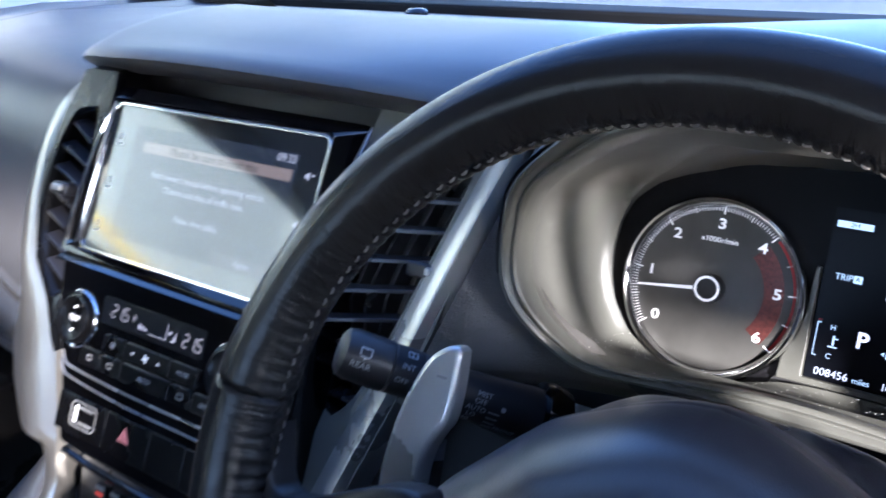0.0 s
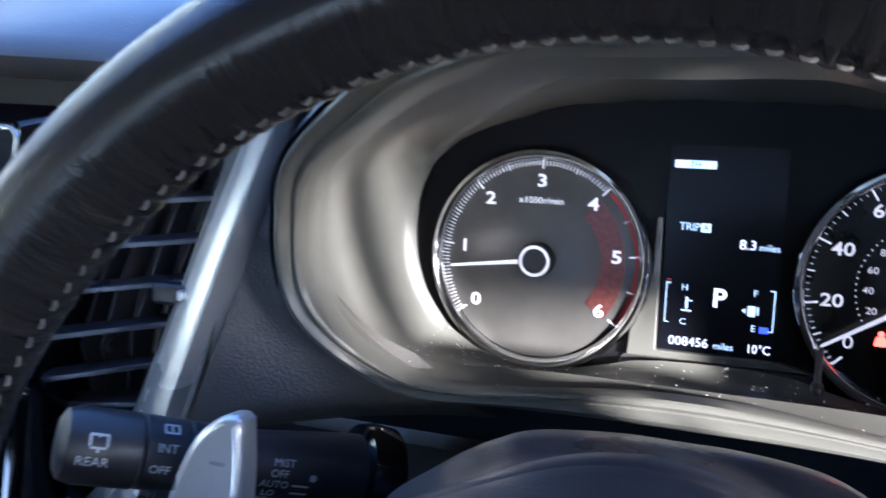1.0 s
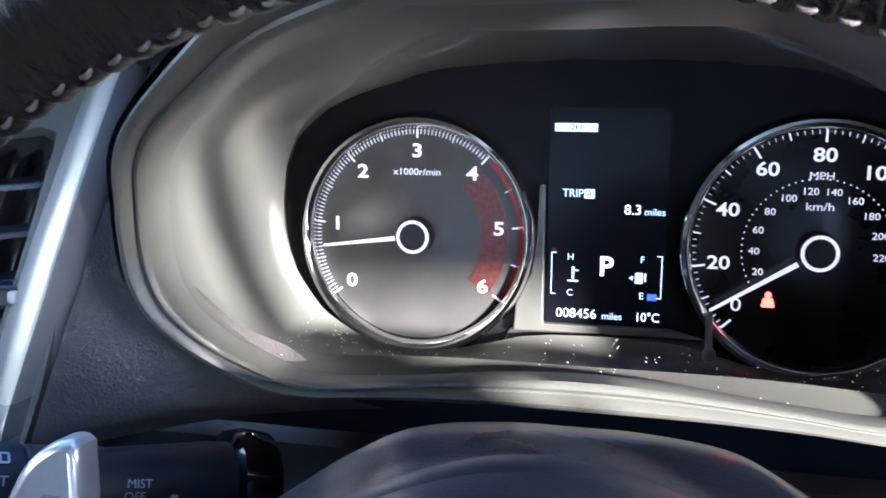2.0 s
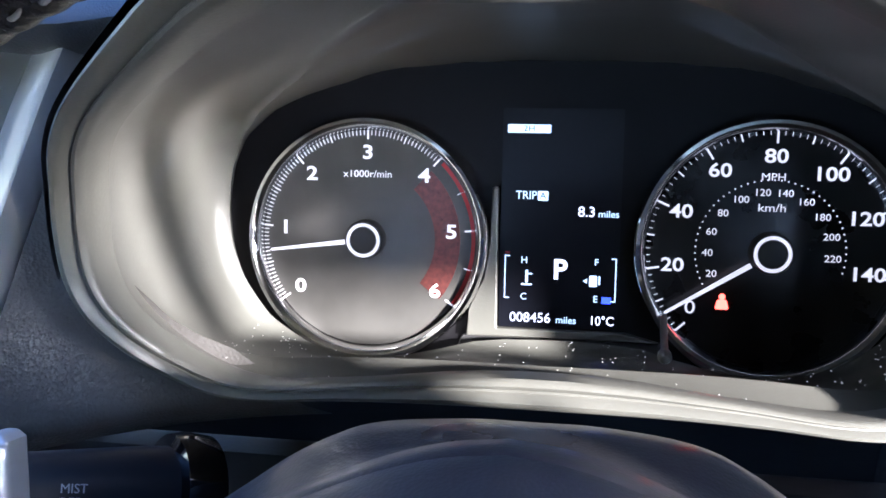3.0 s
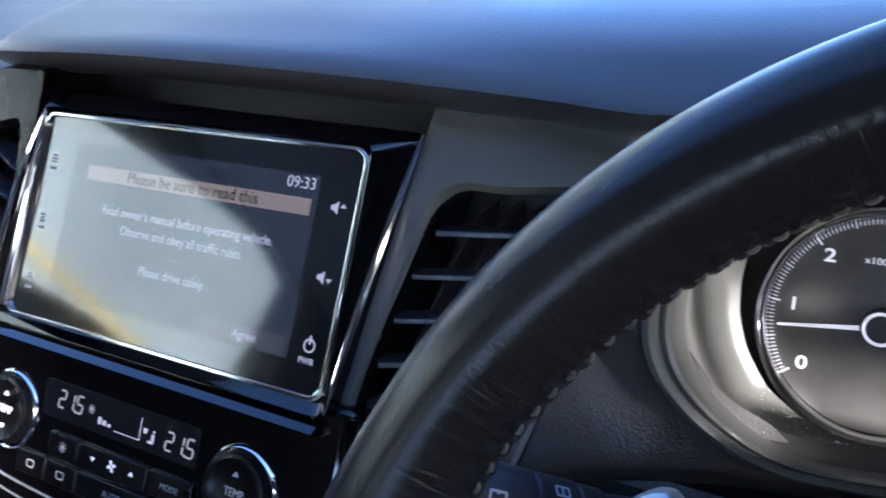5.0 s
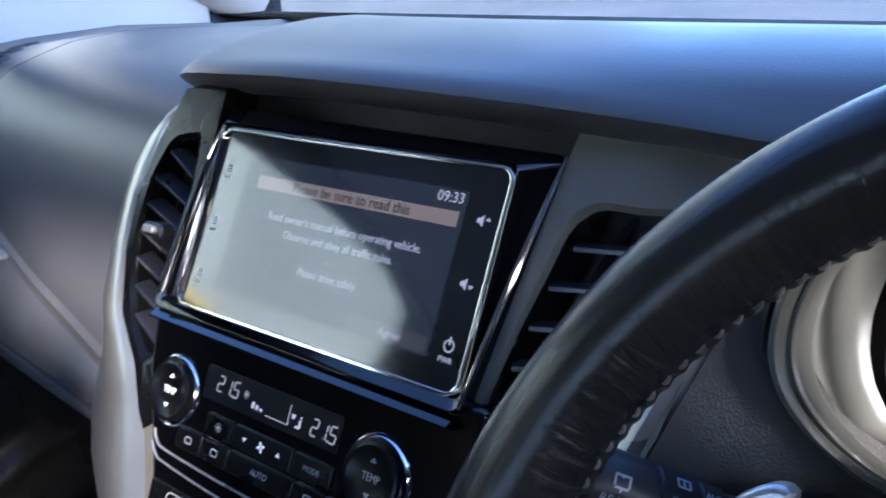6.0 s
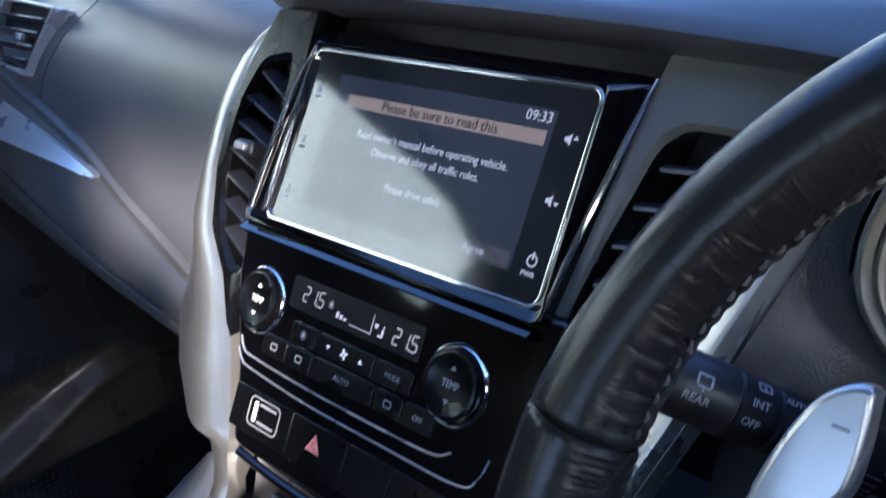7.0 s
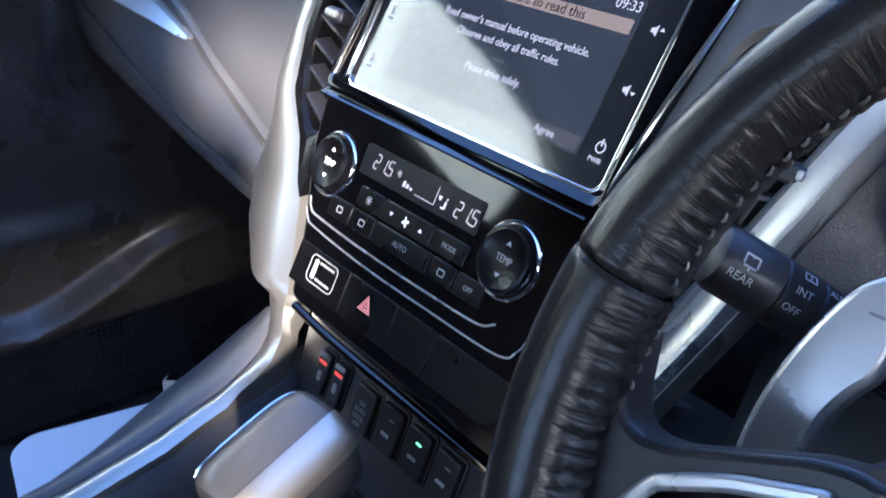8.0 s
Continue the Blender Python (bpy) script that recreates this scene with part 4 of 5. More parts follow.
def line_on(pts, name, w=0.0007):
    path = [HV @ Vector((*hv(x, z), 0.0034)) for x, z in pts]
    part(name, tube(smoothed(path, 40), w, 6), SILVER, pan, "thin silver line")


line_on([(-0.503, 0.556), (-0.498, 0.550), (-0.487, 0.5475), (-0.43, 0.5455), (-0.37, 0.5455), (-0.33, 0.5465), (-0.318, 0.551)], "silver_line")
line_on([(-0.503, 0.549), (-0.497, 0.5435), (-0.487, 0.541), (-0.43, 0.538), (-0.37, 0.538), (-0.31, 0.539), (-0.298, 0.546), (-0.294, 0.556)], "silver_line", 0.0006)
# lower strip: card symbol, hazard key, blanks
xa, y = hv(-0.495, 0.519)
xb, _ = hv(-0.281, 0.519)
cuts = [xa, hv(-0.437, 0)[0], hv(-0.388, 0)[0], hv(-0.352, 0)[0], xb]
for a, b in zip(cuts, cuts[1:]):
    part("strip_panel", slab(rrect(b - a - 0.0007, 0.0275, 0.001, 2, (a + b) / 2, y), 0.001, 0.0036, 0.0006, HV), SATIN, pan)
x, yy = hv(-0.463, 0.5205)
part("airbag_light", ringplate(rrect(0.030, 0.0185, 0.004, 4, x, yy), rrect(0.0284, 0.0169, 0.0034, 4, x, yy), 0.0036, 0.0039, HV, 0, 0.00003), DIM, pan, "outlined passenger airbag lamp")
part("lamp_bar", slab(rrect(0.0034, 0.0125, 0.0008, 2, x - 0.0085, yy), 0.0036, 0.0039, 0.0, HV), PRINT, pan)
for dy in (0.0055, -0.0055):
    part("bar", slab(rrect(0.016, 0.0016, 0.0002, 1, x + 0.003, yy + dy), 0.0036, 0.0038, 0.0, HV), DIM, pan)
x, yy = hv(-0.4145, 0.5205)
tri = lambda s: [(x - s, yy - s * 0.62), (x + s, yy - s * 0.62), (x, yy + s * 1.05)]
part("hazard_symbol", merged(ringplate(tri(0.0062), tri(0.0052), 0.0036, 0.0039, HV, 0, 0.00002), ringplate(tri(0.0042), tri(0.0028), 0.0036, 0.0039, HV, 0, 0.00002), slab(tri(0.0014), 0.0036, 0.0039, 0, HV)), PINK, pan, "red hazard triangle")

# ---- switch row under the panel ----
SWP = tilted((-0.40, 0.405, 0.49), 21.8)


def sp(x, z):
    return x + 0.40, (z - 0.49) / 0.928


part("switch_plate", slab(rounded([(0.13, 0.01), (-0.092, 0.01), (-0.078, -0.09), (0.13, -0.09)], 0.004, 3), -0.03, -0.004, 0.002, SWP), GRIP, dash, "dark plate under the climate panel")
# strip with a bright lower lip under the fascia
part("fascia_lip", tube(smoothed([(-0.484, 0.3895, 0.4905), (-0.44, 0.389, 0.487), (-0.36, 0.389, 0.486), (-0.28, 0.389, 0.486)], 16), 0.003, 8), GLOSS, dash)


def rocker(x, z, w, h, label, mark):
    px, py = sp(x, z)
    t = thing("rocker_switch", SWP @ Vector((px, py, -0.004)), label, "switch", "switches under the climate panel")
    part("surround", ringplate(rrect(w + 0.003, h + 0.003, 0.003, 3, px, py), rrect(w, h, 0.002, 3, px, py), -0.006, -0.002, SWP, 0.0, 0.0006), BLACK, t)
    k = part("key", slab(rrect(w - 0.0006, h - 0.0006, 0.002, 3, px, py), -0.008, 0.0014, 0.0014, SWP), SWITCH, t)
    mark(k, px, py)
    return t


def heat_mark(k, x, y):
    part("red_bar", slab(rrect(0.0085, 0.0022, 0.0004, 1, x, y + 0.0075), 0.0014, 0.0017, 0, SWP), RED, k, "red bar")
    part("grey_cap", slab(rrect(0.0105, 0.0035, 0.001, 2, x, y + 0.0122), 0.0010, 0.0020, 0.0004, SWP), DIM, k, "grey upper end")
    part("seat_symbol", slab(rrect(0.004, 0.007, 0.0012, 2, x, y - 0.002), 0.0014, 0.0017, 0, SWP), DIM, k)


def words_mark(lines, size):
    def put(k, x, y):
        for i, s in enumerate(lines):
            part("word", letters(s, size, spot(SWP, x, y + 0.004 - i * size * 1.15, 0.0016)), KEYPRINT, k)
    return put


def lamp_mark(material):
    def put(k, x, y):
        part("lamp", slab(rrect(0.0045, 0.0011, 0.0003, 1, x + 0.002, y + 0.007), 0.0014, 0.0017, 0, SWP), material, k)
        part("bar", slab(rrect(0.0075, 0.0022, 0.0003, 1, x, y - 0.003), 0.0014, 0.0017, 0, SWP), KEYPRINT, k)
    return put


rocker(-0.454, 0.4535, 0.013, 0.030, "black heated seat switch with a red bar", heat_mark)
rocker(-0.436, 0.4535, 0.013, 0.030, "black heated seat switch with a red bar", heat_mark)
rocker(-0.4065, 0.4525, 0.0215, 0.030, "black parking sensor switch with white letters", words_mark(["ON", "AUTO", "LOCK", "OFF"], 0.0040))
rocker(-0.380, 0.4535, 0.0215, 0.030, "dark grey switch with a small lamp", lamp_mark(DIM))
rocker(-0.3535, 0.4535, 0.0215, 0.030, "black switch with a green lamp", lamp_mark(GREEN))
rocker(-0.327, 0.4535, 0.0215, 0.030, "black switch with a white symbol", lamp_mark(DIM))
part("socket", disc(0.010, -0.004, -0.001, spot(SWP, *sp(-0.295, 0.46)), 0.001, 28), BLACK, dash)

# ---- console and gear lever ----
con = thing("centre_console", (-0.40, 0.25, 0.2), "dark centre console with padded knee roll", "console")
ys = [-0.3 + 0.70 * i / 16 for i in range(17)]
# knee roll on the passenger side
rows = []
for yv, xo in ((-0.28, -0.500), (0.0, -0.501), (0.12, -0.503), (0.19, -0.508), (0.225, -0.514), (0.255, -0.526), (0.285, -0.540), (0.315, -0.553), (0.345, -0.563), (0.37, -0.569), (0.39, -0.571), (0.402, -0.566)):
    sx = lerp_table([(-0.28, -0.479), (0.23, -0.4805), (0.255, -0.4825), (0.29, -0.4865), (0.315, -0.4925), (0.335, -0.495), (0.362, -0.503), (0.378, -0.511), (0.402, -0.532)], yv)
    sz = lerp_table([(-0.28, 0.408), (0.19, 0.415), (0.23, 0.418), (0.29, 0.426), (0.335, 0.433), (0.362, 0.4365), (0.402, 0.4585)], yv)
    w = sx - xo
    h = 0.009 if yv < 0.38 else 0.004
    prof = []
    for k in range(11):
        a = math.pi * k / 10 * 0.62
        prof.append(Vector((sx - w * (1 - math.cos(a)) / (1 - math.cos(math.pi * 0.62)), yv, sz + h * math.sin(a * 1.3) - 0.028 * (k / 10) ** 2.4)))
    rows.append(prof + [Vector((xo, yv, 0.25)), Vector((xo, yv, 0.0))])
part("knee_pad", grid(rows), DASH, con, "padded grey knee roll")
rows = []
for yv in ys:
    z = lerp_table([(-0.3, 0.408), (0.19, 0.415), (0.29, 0.427), (0.335, 0.4345), (0.36, 0.4405), (0.42, 0.46)], yv)
    xl = lerp_table([(-0.3, -0.461), (0.23, -0.462), (0.29, -0.468), (0.335, -0.480), (0.36, -0.488), (0.42, -0.495)], yv)
    rows.append([Vector((x, yv, q)) for x, q in ((xl, z - 0.002), (xl + 0.012, z - 0.012), (xl + 0.022, z - 0.03), (-0.44, 0.375), (-0.36, 0.372), (-0.30, 0.375), (-0.275, z - 0.02), (-0.262, z), (-0.245, z - 0.03), (-0.24, 0.0))])
part("console_top", grid(rows), BLACK, con)
lever = thing("gear_lever", (-0.37, 0.30, 0.375), "grey automatic gear lever knob with a silver band", "gear lever")
GL = basis((-0.366, 0.310, 0.487), (0.985, 0.17, -0.06), (-0.25, 0.92, 0.28))
ALONG = [(-0.0415, 0.76), (-0.0395, 0.87), (-0.035, 0.945), (-0.026, 0.99), (-0.01, 1.0), (0.01, 1.0), (0.022, 0.985), (0.028, 0.95), (0.0315, 0.89), (0.0335, 0.80)]


def lever_rows(section):
    return [[GL @ Vector((x * k, y, -0.014 + (z + 0.014) * (0.5 + 0.5 * k) - 0.35 * (1 - k) * 0.02)) for x, z in section] for y, k in ALONG]


part("grip", grid(lever_rows([(-0.026, -0.034), (-0.0275, -0.010), (-0.0270, -0.003), (-0.0245, 0.0025), (-0.020, 0.0062), (-0.014, 0.0080), (-0.004, 0.0092), (0.006, 0.0088), (0.011, 0.0078), (0.018, 0.0030), (0.0245, -0.0015), (0.027, -0.007), (0.026, -0.034)]), close_u=True, caps=True), GRIP, lever, "smooth dark grey grip")
part("silver_band", grid(lever_rows([(0.0095, 0.0078), (0.0102, 0.0096), (0.0125, 0.0094), (0.0190, 0.0052), (0.0252, 0.0004), (0.0282, -0.0045), (0.0284, -0.0066), (0.0268, -0.0070)]), close_u=True, caps=True), SILVER_DIMMED, lever, "satin silver band")
# tube drawn as the highlight along the grip's rounded edge
part("edge_highlight", tube(smoothed([GL @ Vector(p) for p in ((-0.0225, -0.0385, -0.0005), (-0.0255, -0.030, 0.0010), (-0.0264, 0.0, 0.0014), (-0.0256, 0.022, 0.0008), (-0.0228, 0.0310, -0.0005))], 18), 0.0011, 8), CHROME, lever, "tube standing in for the edge highlight")
part("neck", slab(rrect(0.040, 0.060, 0.012, 6, 0.002, -0.002), -0.060, -0.012, 0.004, GL), BLACK, lever)
part("boot", lathe([(0.05, 0.0), (0.042, 0.012), (0.026, 0.05), (0.018, 0.085), (0.016, 0.10)], basis((-0.37, 0.30, 0.372), (1, 0, 0), (0, 1, 0)), 24), BLACK, lever)
# pale card folder lying beyond the console
fold = thing("card_folder", (-0.64, 0.30, 0.286), "pale grey card folder lying beside the centre console", "folder")
part("cover", slab(rounded([(-0.6935, 0.238), (-0.7085, 0.2565), (-0.690, 0.372), (-0.575, 0.40), (-0.53, 0.21)], 0.010, 5), 0.294, 0.300, 0.0015, Matrix()), PAPER, fold)
part("sheet", slab(rounded([(-0.7135, 0.273), (-0.6975, 0.375), (-0.585, 0.405), (-0.56, 0.25)], 0.004, 4), 0.288, 0.2935, 0.001, Matrix()), PAPER, fold)
# unidentified beige piece, attached to the folder as a stand-in
part("beige_piece", slab(rounded([(-0.700, 0.372), (-0.688, 0.392), (-0.668, 0.405), (-0.650, 0.38)], 0.004, 4), 0.301, 0.318, 0.006, Matrix()), mat("plain beige", (0.42, 0.36, 0.29), 0.7, vary=(40, 0.1)), fold, "unidentified beige piece")

# ---- passenger side vent and small demister vent ----
pv = thing("air_vent", (-1.03, 0.535, 0.64), "angular silver-framed side air vent", "air vent", "air vents")
PV = basis((-1.03, face_y(0.68) - 0.011, 0.68), (1, 0, 0), (0, 0.313, 0.95))
vo = rounded([(0.066, 0.039), (-0.058, 0.043), (-0.083, 0.002), (-0.062, -0.030), (0.012, -0.036)], 0.006, 4)
vi = inset(vo, 0.0038)
part("frame", ringplate(vo, vi, -0.03, 0.004, PV, 0.0, 0.0014), SILVER, pv, "satin silver frame")
# no duct is cut; a black plate over the dash gives its shade
part("well", slab(vi, -0.03, -0.0065, 0, PV), SEAL_SHADE, pv, "dark plate for the shade behind the slats")
for k, (a, b) in enumerate(((-0.058, 0.047), (-0.066, 0.036), (-0.070, 0.025), (-0.060, 0.0135))):
    m = PV @ Matrix.Translation(((a + b) / 2, 0.022 - 0.0145 * k, -0.0005)) @ Matrix.Rotation(radians(62), 4, "X")
    part("slat", slab(rrect(b - a, 0.0125, 0.001, 2), -0.0011, 0.0011, 0.0006, m), VENT, pv)
kn = part("knob", slab(rrect(0.026, 0.009, 0.003, 4, -0.005, 0.003), -0.006, 0.006, 0.002, PV), VENT, pv)
part("tip", slab(rrect(0.010, 0.0062, 0.002, 3, -0.002, 0.003), 0.005, 0.0082, 0.001, PV), SILVER, kn)
dv = thing("air_vent", (-1.02, 0.62, TOPZ), "flush three-slot demister vent in the dashboard top", "air vent", "air vents")
for u, v, w in ((-0.995, 0.590, 0.072), (-1.022, 0.616, 0.086), (-1.046, 0.648, 0.074)):
    col = [lerp_table(sorted(pad_column(u + e)[:7]), v) for e in (-0.03, 0.03)]
    m = basis((u, v, sum(col) / 2), (0.06, -0.010, col[1] - col[0]), (0.010, 0.06, 0.06 * (lerp_table(sorted(pad_column(u)[:7]), v + 0.01) - lerp_table(sorted(pad_column(u)[:7]), v - 0.01)) / 0.02))
    lip = rrect(w, 0.016, 0.006, 4)
    part("surround", ringplate(lip, inset(lip, 0.0022), -0.006, 0.0026, m, 0.001, 0.001), DASH, dv)
    # raised dark plate in place of a shaded opening
    part("slot", slab(inset(lip, 0.002), -0.006, 0.0014, 0, m), SEAL_SHADE, dv, "dark plate for the shaded outlet")

# ---- instrument cluster ----
CL = tilted((0, 0.62, 0.62), 20)
clu = thing("instrument_cluster", (0, 0.61, 0.56), "round tachometer and speedometer with a centre display, engine idling", "instrument cluster")


WINDOW = [(0, 0.0825), (-0.03, 0.082), (-0.06, 0.0806), (-0.104, 0.0724), (-0.1376, 0.0599), (-0.152, 0.047), (-0.158, 0.033), (-0.1605, 0.0126), (-0.159, -0.005), (-0.154, -0.021), (-0.142, -0.040), (-0.121, -0.054), (-0.0915, -0.060), (-0.062, -0.055), (-0.035, -0.0475), (0, -0.0465)]
WINDOW_R = [(math.degrees(math.atan2(v - 0.012, u)) % 360, math.hypot(u, v - 0.012)) for u, v in WINDOW]


def window_point(u, v, k=0.0):
    """Where the line from the cluster's middle towards (u, v) meets the dark window's edge; k widens it."""
    a = math.atan2(v - 0.012, -abs(u))
    r = lerp_table(WINDOW_R, math.degrees(a) % 360) + k
    return (-1 if u < 0 else 1) * abs(r * math.cos(a)), 0.012 + r * math.sin(a)


def oval(k=0.0, n=120):
    return [window_point(math.cos(2 * math.pi * i / n), 0.012 + math.sin(2 * math.pi * i / n), k) for i in range(n)]


part("backing", slab(oval(0.004), -0.03, -0.004, 0, CL), LENS, clu, "dark backing")


def polar(cx, cy, r, deg):
    return cx + r * math.cos(radians(deg)), cy + r * math.sin(radians(deg))


def gauge(name, cx, r, label, face):
    m = spot(CL, cx, 0)
    g = part(name, disc(r - 0.002, -0.006, -0.001, m, 0.0005, 72), DIALBLACK_SHADE, clu, label)
    part("dial_plate", disc(r - 0.0052, -0.002, -0.0004, m, 0.0003, 64), face, g)
    part("chrome_ring", lathe([(r - 0.0050, -0.002), (r - 0.0044, 0.0026), (r - 0.0030, 0.0048), (r - 0.0014, 0.0060), (r + 0.0002, 0.0058), (r + 0.0014, 0.0038), (r + 0.0018, -0.004)], m, 96), CHROME, g, "chrome ring")
    part("hub", lathe([(0.0092, 0.0), (0.0092, 0.0065), (0.0086, 0.0077), (0.0062, 0.0081), (0.0058, 0.0073), (0.00001, 0.0071)], m, 40), BLACK, g)
    # glowing print used to brighten the pale ring; it is no lamp
    part("hub_ring", torus(0.0072, 0.0008, m, 0.0081, 40, 8), PRINT, g)
    return g, m


def tick(m, r0, r1, deg, w, z=0.0):
    return slab(rrect(r1 - r0, w, w * 0.15, 1, (r0 + r1) / 2, 0), z, z + 0.0002, 0, spot(m, 0, 0, 0, deg))


def needle(m, deg, r0, r1, g):
    a = [(r0, -0.0011), (r1, -0.0006), (r1 + 0.0008, 0), (r1, 0.0006), (r0, 0.0011)]
    part("needle", slab(a, 0.0052, 0.0064, 0.0002, spot(m, 0, 0, 0, deg)), PRINT, g, "white needle")


tac, TM = gauge("tachometer", -0.0908, 0.0562, "tachometer at idle", DIAL_LIT)
ang = lambda v: 90 + (3 - v) * 42
for v in range(7):
    part("mark", tick(TM, 0.0468, 0.0512, ang(v), 0.0008), PRINT, tac)
    x, y = polar(0, 0, 0.0405, ang(v))
    part("figure", letters(str(v), 0.0090, spot(TM, x, y, 0.0001), stretch=1.25, heavy=0.0002), PRINT, tac)
    if v < 6:
        part("mark", tick(TM, 0.0480, 0.0512, ang(v + 0.5), 0.0005), PRINT, tac)
fine = [tick(TM, 0.0487, 0.0510, ang(v / 20), 0.00036) for v in range(0, 80) if v % 10]
part("fine_scale", merged(*fine), PRINT, tac)
part("unit_word", letters("x1000r/min", 0.0046, spot(TM, 0, 0.0305, 0.0001), stretch=1.1), PRINT, tac)


def band(m, r0, r1, a0, a1, z, n=30):
    rows = [[m @ Vector((*polar(0, 0, r, a0 + (a1 - a0) * i / n), zz)) for r, zz in ((r0, z - 0.001), (r0, z), (r1, z), (r1, z - 0.001))] for i in range(n + 1)]
    return grid(rows, close_u=True, caps=True)


part("red_zone", band(TM, 0.0325, 0.0445, ang(4.02), ang(6.05), 0.0), REDZONE, tac, "hatched dark red zone")
part("red_line", band(TM, 0.0498, 0.0522, ang(4.06), ang(6.0), 0.0002), REDLINE, tac)
needle(TM, 187.5, 0.009, 0.0455, tac)
# darker face puts the speedometer's shade into its colour
spd, SM = gauge("speedometer", 0.0913, 0.0576, "speedometer at rest", DIALBLACK_SHADE)
sang = lambda v: 89 + (80 - v) * 33.6 / 20
for v in range(0, 150, 10):
    part("mark", tick(SM, 0.0478 if v % 20 == 0 else 0.0500, 0.0532, sang(v), 0.0009 if v % 20 == 0 else 0.0006), PRINT, spd)
    if v % 20 == 0 and v:
        x, y = polar(0, 0, 0.0420, sang(v))
        part("figure", letters(str(v), 0.0085, spot(SM, x, y, 0.0001), stretch=1.2, heavy=0.00015), PRINT, spd)
x, y = polar(0, 0, 0.0420, sang(3))
part("figure", letters("0", 0.0085, spot(SM, x, y, 0.0001), stretch=1.2), PRINT, spd)
part("fine_scale", merged(*[tick(SM, 0.0514, 0.0532, sang(v), 0.00025) for v in range(0, 140, 2) if v % 10]), PRINT, spd)
part("unit_word", letters("MPH", 0.0046, spot(SM, 0, 0.0330, 0.0001), stretch=1.15), PRINT, spd)
part("unit_word", letters("km/h", 0.0050, spot(SM, 0, 0.0195, 0.0001), stretch=1.2), PRINT, spd)
kang = lambda v: 90 + (129 - v) * 33.4 / 32.19
for v in range(20, 240, 20):
    x, y = polar(0, 0, 0.0265, kang(v))
    part("small_figure", letters(str(v), 0.0044, spot(SM, x, y, 0.0001), stretch=1.1), PRINT, spd)
part("dots", merged(*[disc(0.0004, 0.0, 0.0002, spot(SM, *polar(0, 0, 0.0318, kang(v))), 0.00005, 6) for v in range(10, 231, 5)]), PRINT, spd)
needle(SM, 212.2, 0.010, 0.052, spd)
lamp = [disc(0.0014, 0.0, 0.0002, spot(SM, -0.0192, -0.0205), 0.00005, 12), slab(rounded([(-0.0222, -0.0262), (-0.0162, -0.0262), (-0.0172, -0.0218), (-0.0212, -0.0218)], 0.0008, 2), 0, 0.0002, 0, SM)]
part("belt_lamp", merged(*lamp), REDLAMP, spd, "lit red seat belt lamp")
# centre display
lcd = part("centre_display", slab(rrect(0.0545, 0.101, 0.001, 2, -0.0005, 0.0115), -0.004, -0.002, 0.0, CL), LCDDARK, clu, "dark trip display")
DM = spot(CL, 0, 0, -0.0019)
part("mode_box", slab(rrect(0.0196, 0.0038, 0.0002, 1, -0.0157, 0.0527), 0, 0.0001, 0, DM), LCDCYAN, lcd)
part("mode_word", letters("2H", 0.0036, spot(DM, -0.0157, 0.0527, 0.0002), stretch=1.2), DARKTEXT, lcd)
part("trip_word", letters("TRIP", 0.0054, spot(DM, -0.0163, 0.0223, 0.0001), stretch=0.92), LCDCYAN, lcd)
part("trip_box", slab(rrect(0.0048, 0.0044, 0.0003, 1, -0.0087, 0.0223), 0, 0.0001, 0, DM), LCDCYAN, lcd)
part("trip_letter", letters("A", 0.0042, spot(DM, -0.0087, 0.0223, 0.0002)), DARKTEXT, lcd)
part("trip_figure", letters("8.3", 0.0066, spot(DM, 0.0113, 0.0153, 0.0001)), LCDTEXT, lcd)
part("trip_unit", letters("miles", 0.0046, spot(DM, 0.0212, 0.0146, 0.0001)), LCDCYAN, lcd)
part("gear_letter", letters("P", 0.0128, spot(DM, 0.0, -0.0118, 0.0001), heavy=0.0003), LCDTEXT, lcd)
part("mileage", letters("008456", 0.0064, spot(DM, -0.0132, -0.0345, 0.0001)), LCDTEXT, lcd)
part("mileage_unit", letters("miles", 0.0046, spot(DM, 0.0034, -0.0350, 0.0001)), LCDCYAN, lcd)
part("temperature", letters("10°C", 0.0060, spot(DM, 0.0196, -0.0347, 0.0001), stretch=0.9), LCDTEXT, lcd)
for sx, top, low in ((-1, "H", "C"), (1, "F", "E")):
    x = 0.0253 * sx
    part("scale_bracket", merged(slab(rrect(0.0005, 0.020, 0.0001, 1, x, -0.0155), 0, 0.0001, 0, DM), slab(rrect(0.0022, 0.0005, 0.0001, 1, x - sx * 0.001, -0.0057), 0, 0.0001, 0, DM), slab(rrect(0.0022, 0.0005, 0.0001, 1, x - sx * 0.001, -0.0253), 0, 0.0001, 0, DM)), LCDCYAN, lcd)
    part("scale_letter", letters(top, 0.0044, spot(DM, 0.0165 * sx, -0.0076, 0.0001)), LCDCYAN, lcd)
    part("scale_letter", letters(low, 0.0044, spot(DM, 0.0165 * sx, -0.0246, 0.0001)), LCDCYAN, lcd)
part("coolant_symbol", merged(slab(rrect(0.0012, 0.006, 0.0004, 2, -0.0152, -0.0150), 0, 0.0001, 0, DM), slab(rrect(0.0052, 0.0008, 0.0003, 1, -0.0152, -0.0188), 0, 0.0001, 0, DM), slab(rrect(0.0024, 0.0007, 0.0002, 1, -0.0138, -0.0138), 0, 0.0001, 0, DM)), LCDCYAN, lcd)
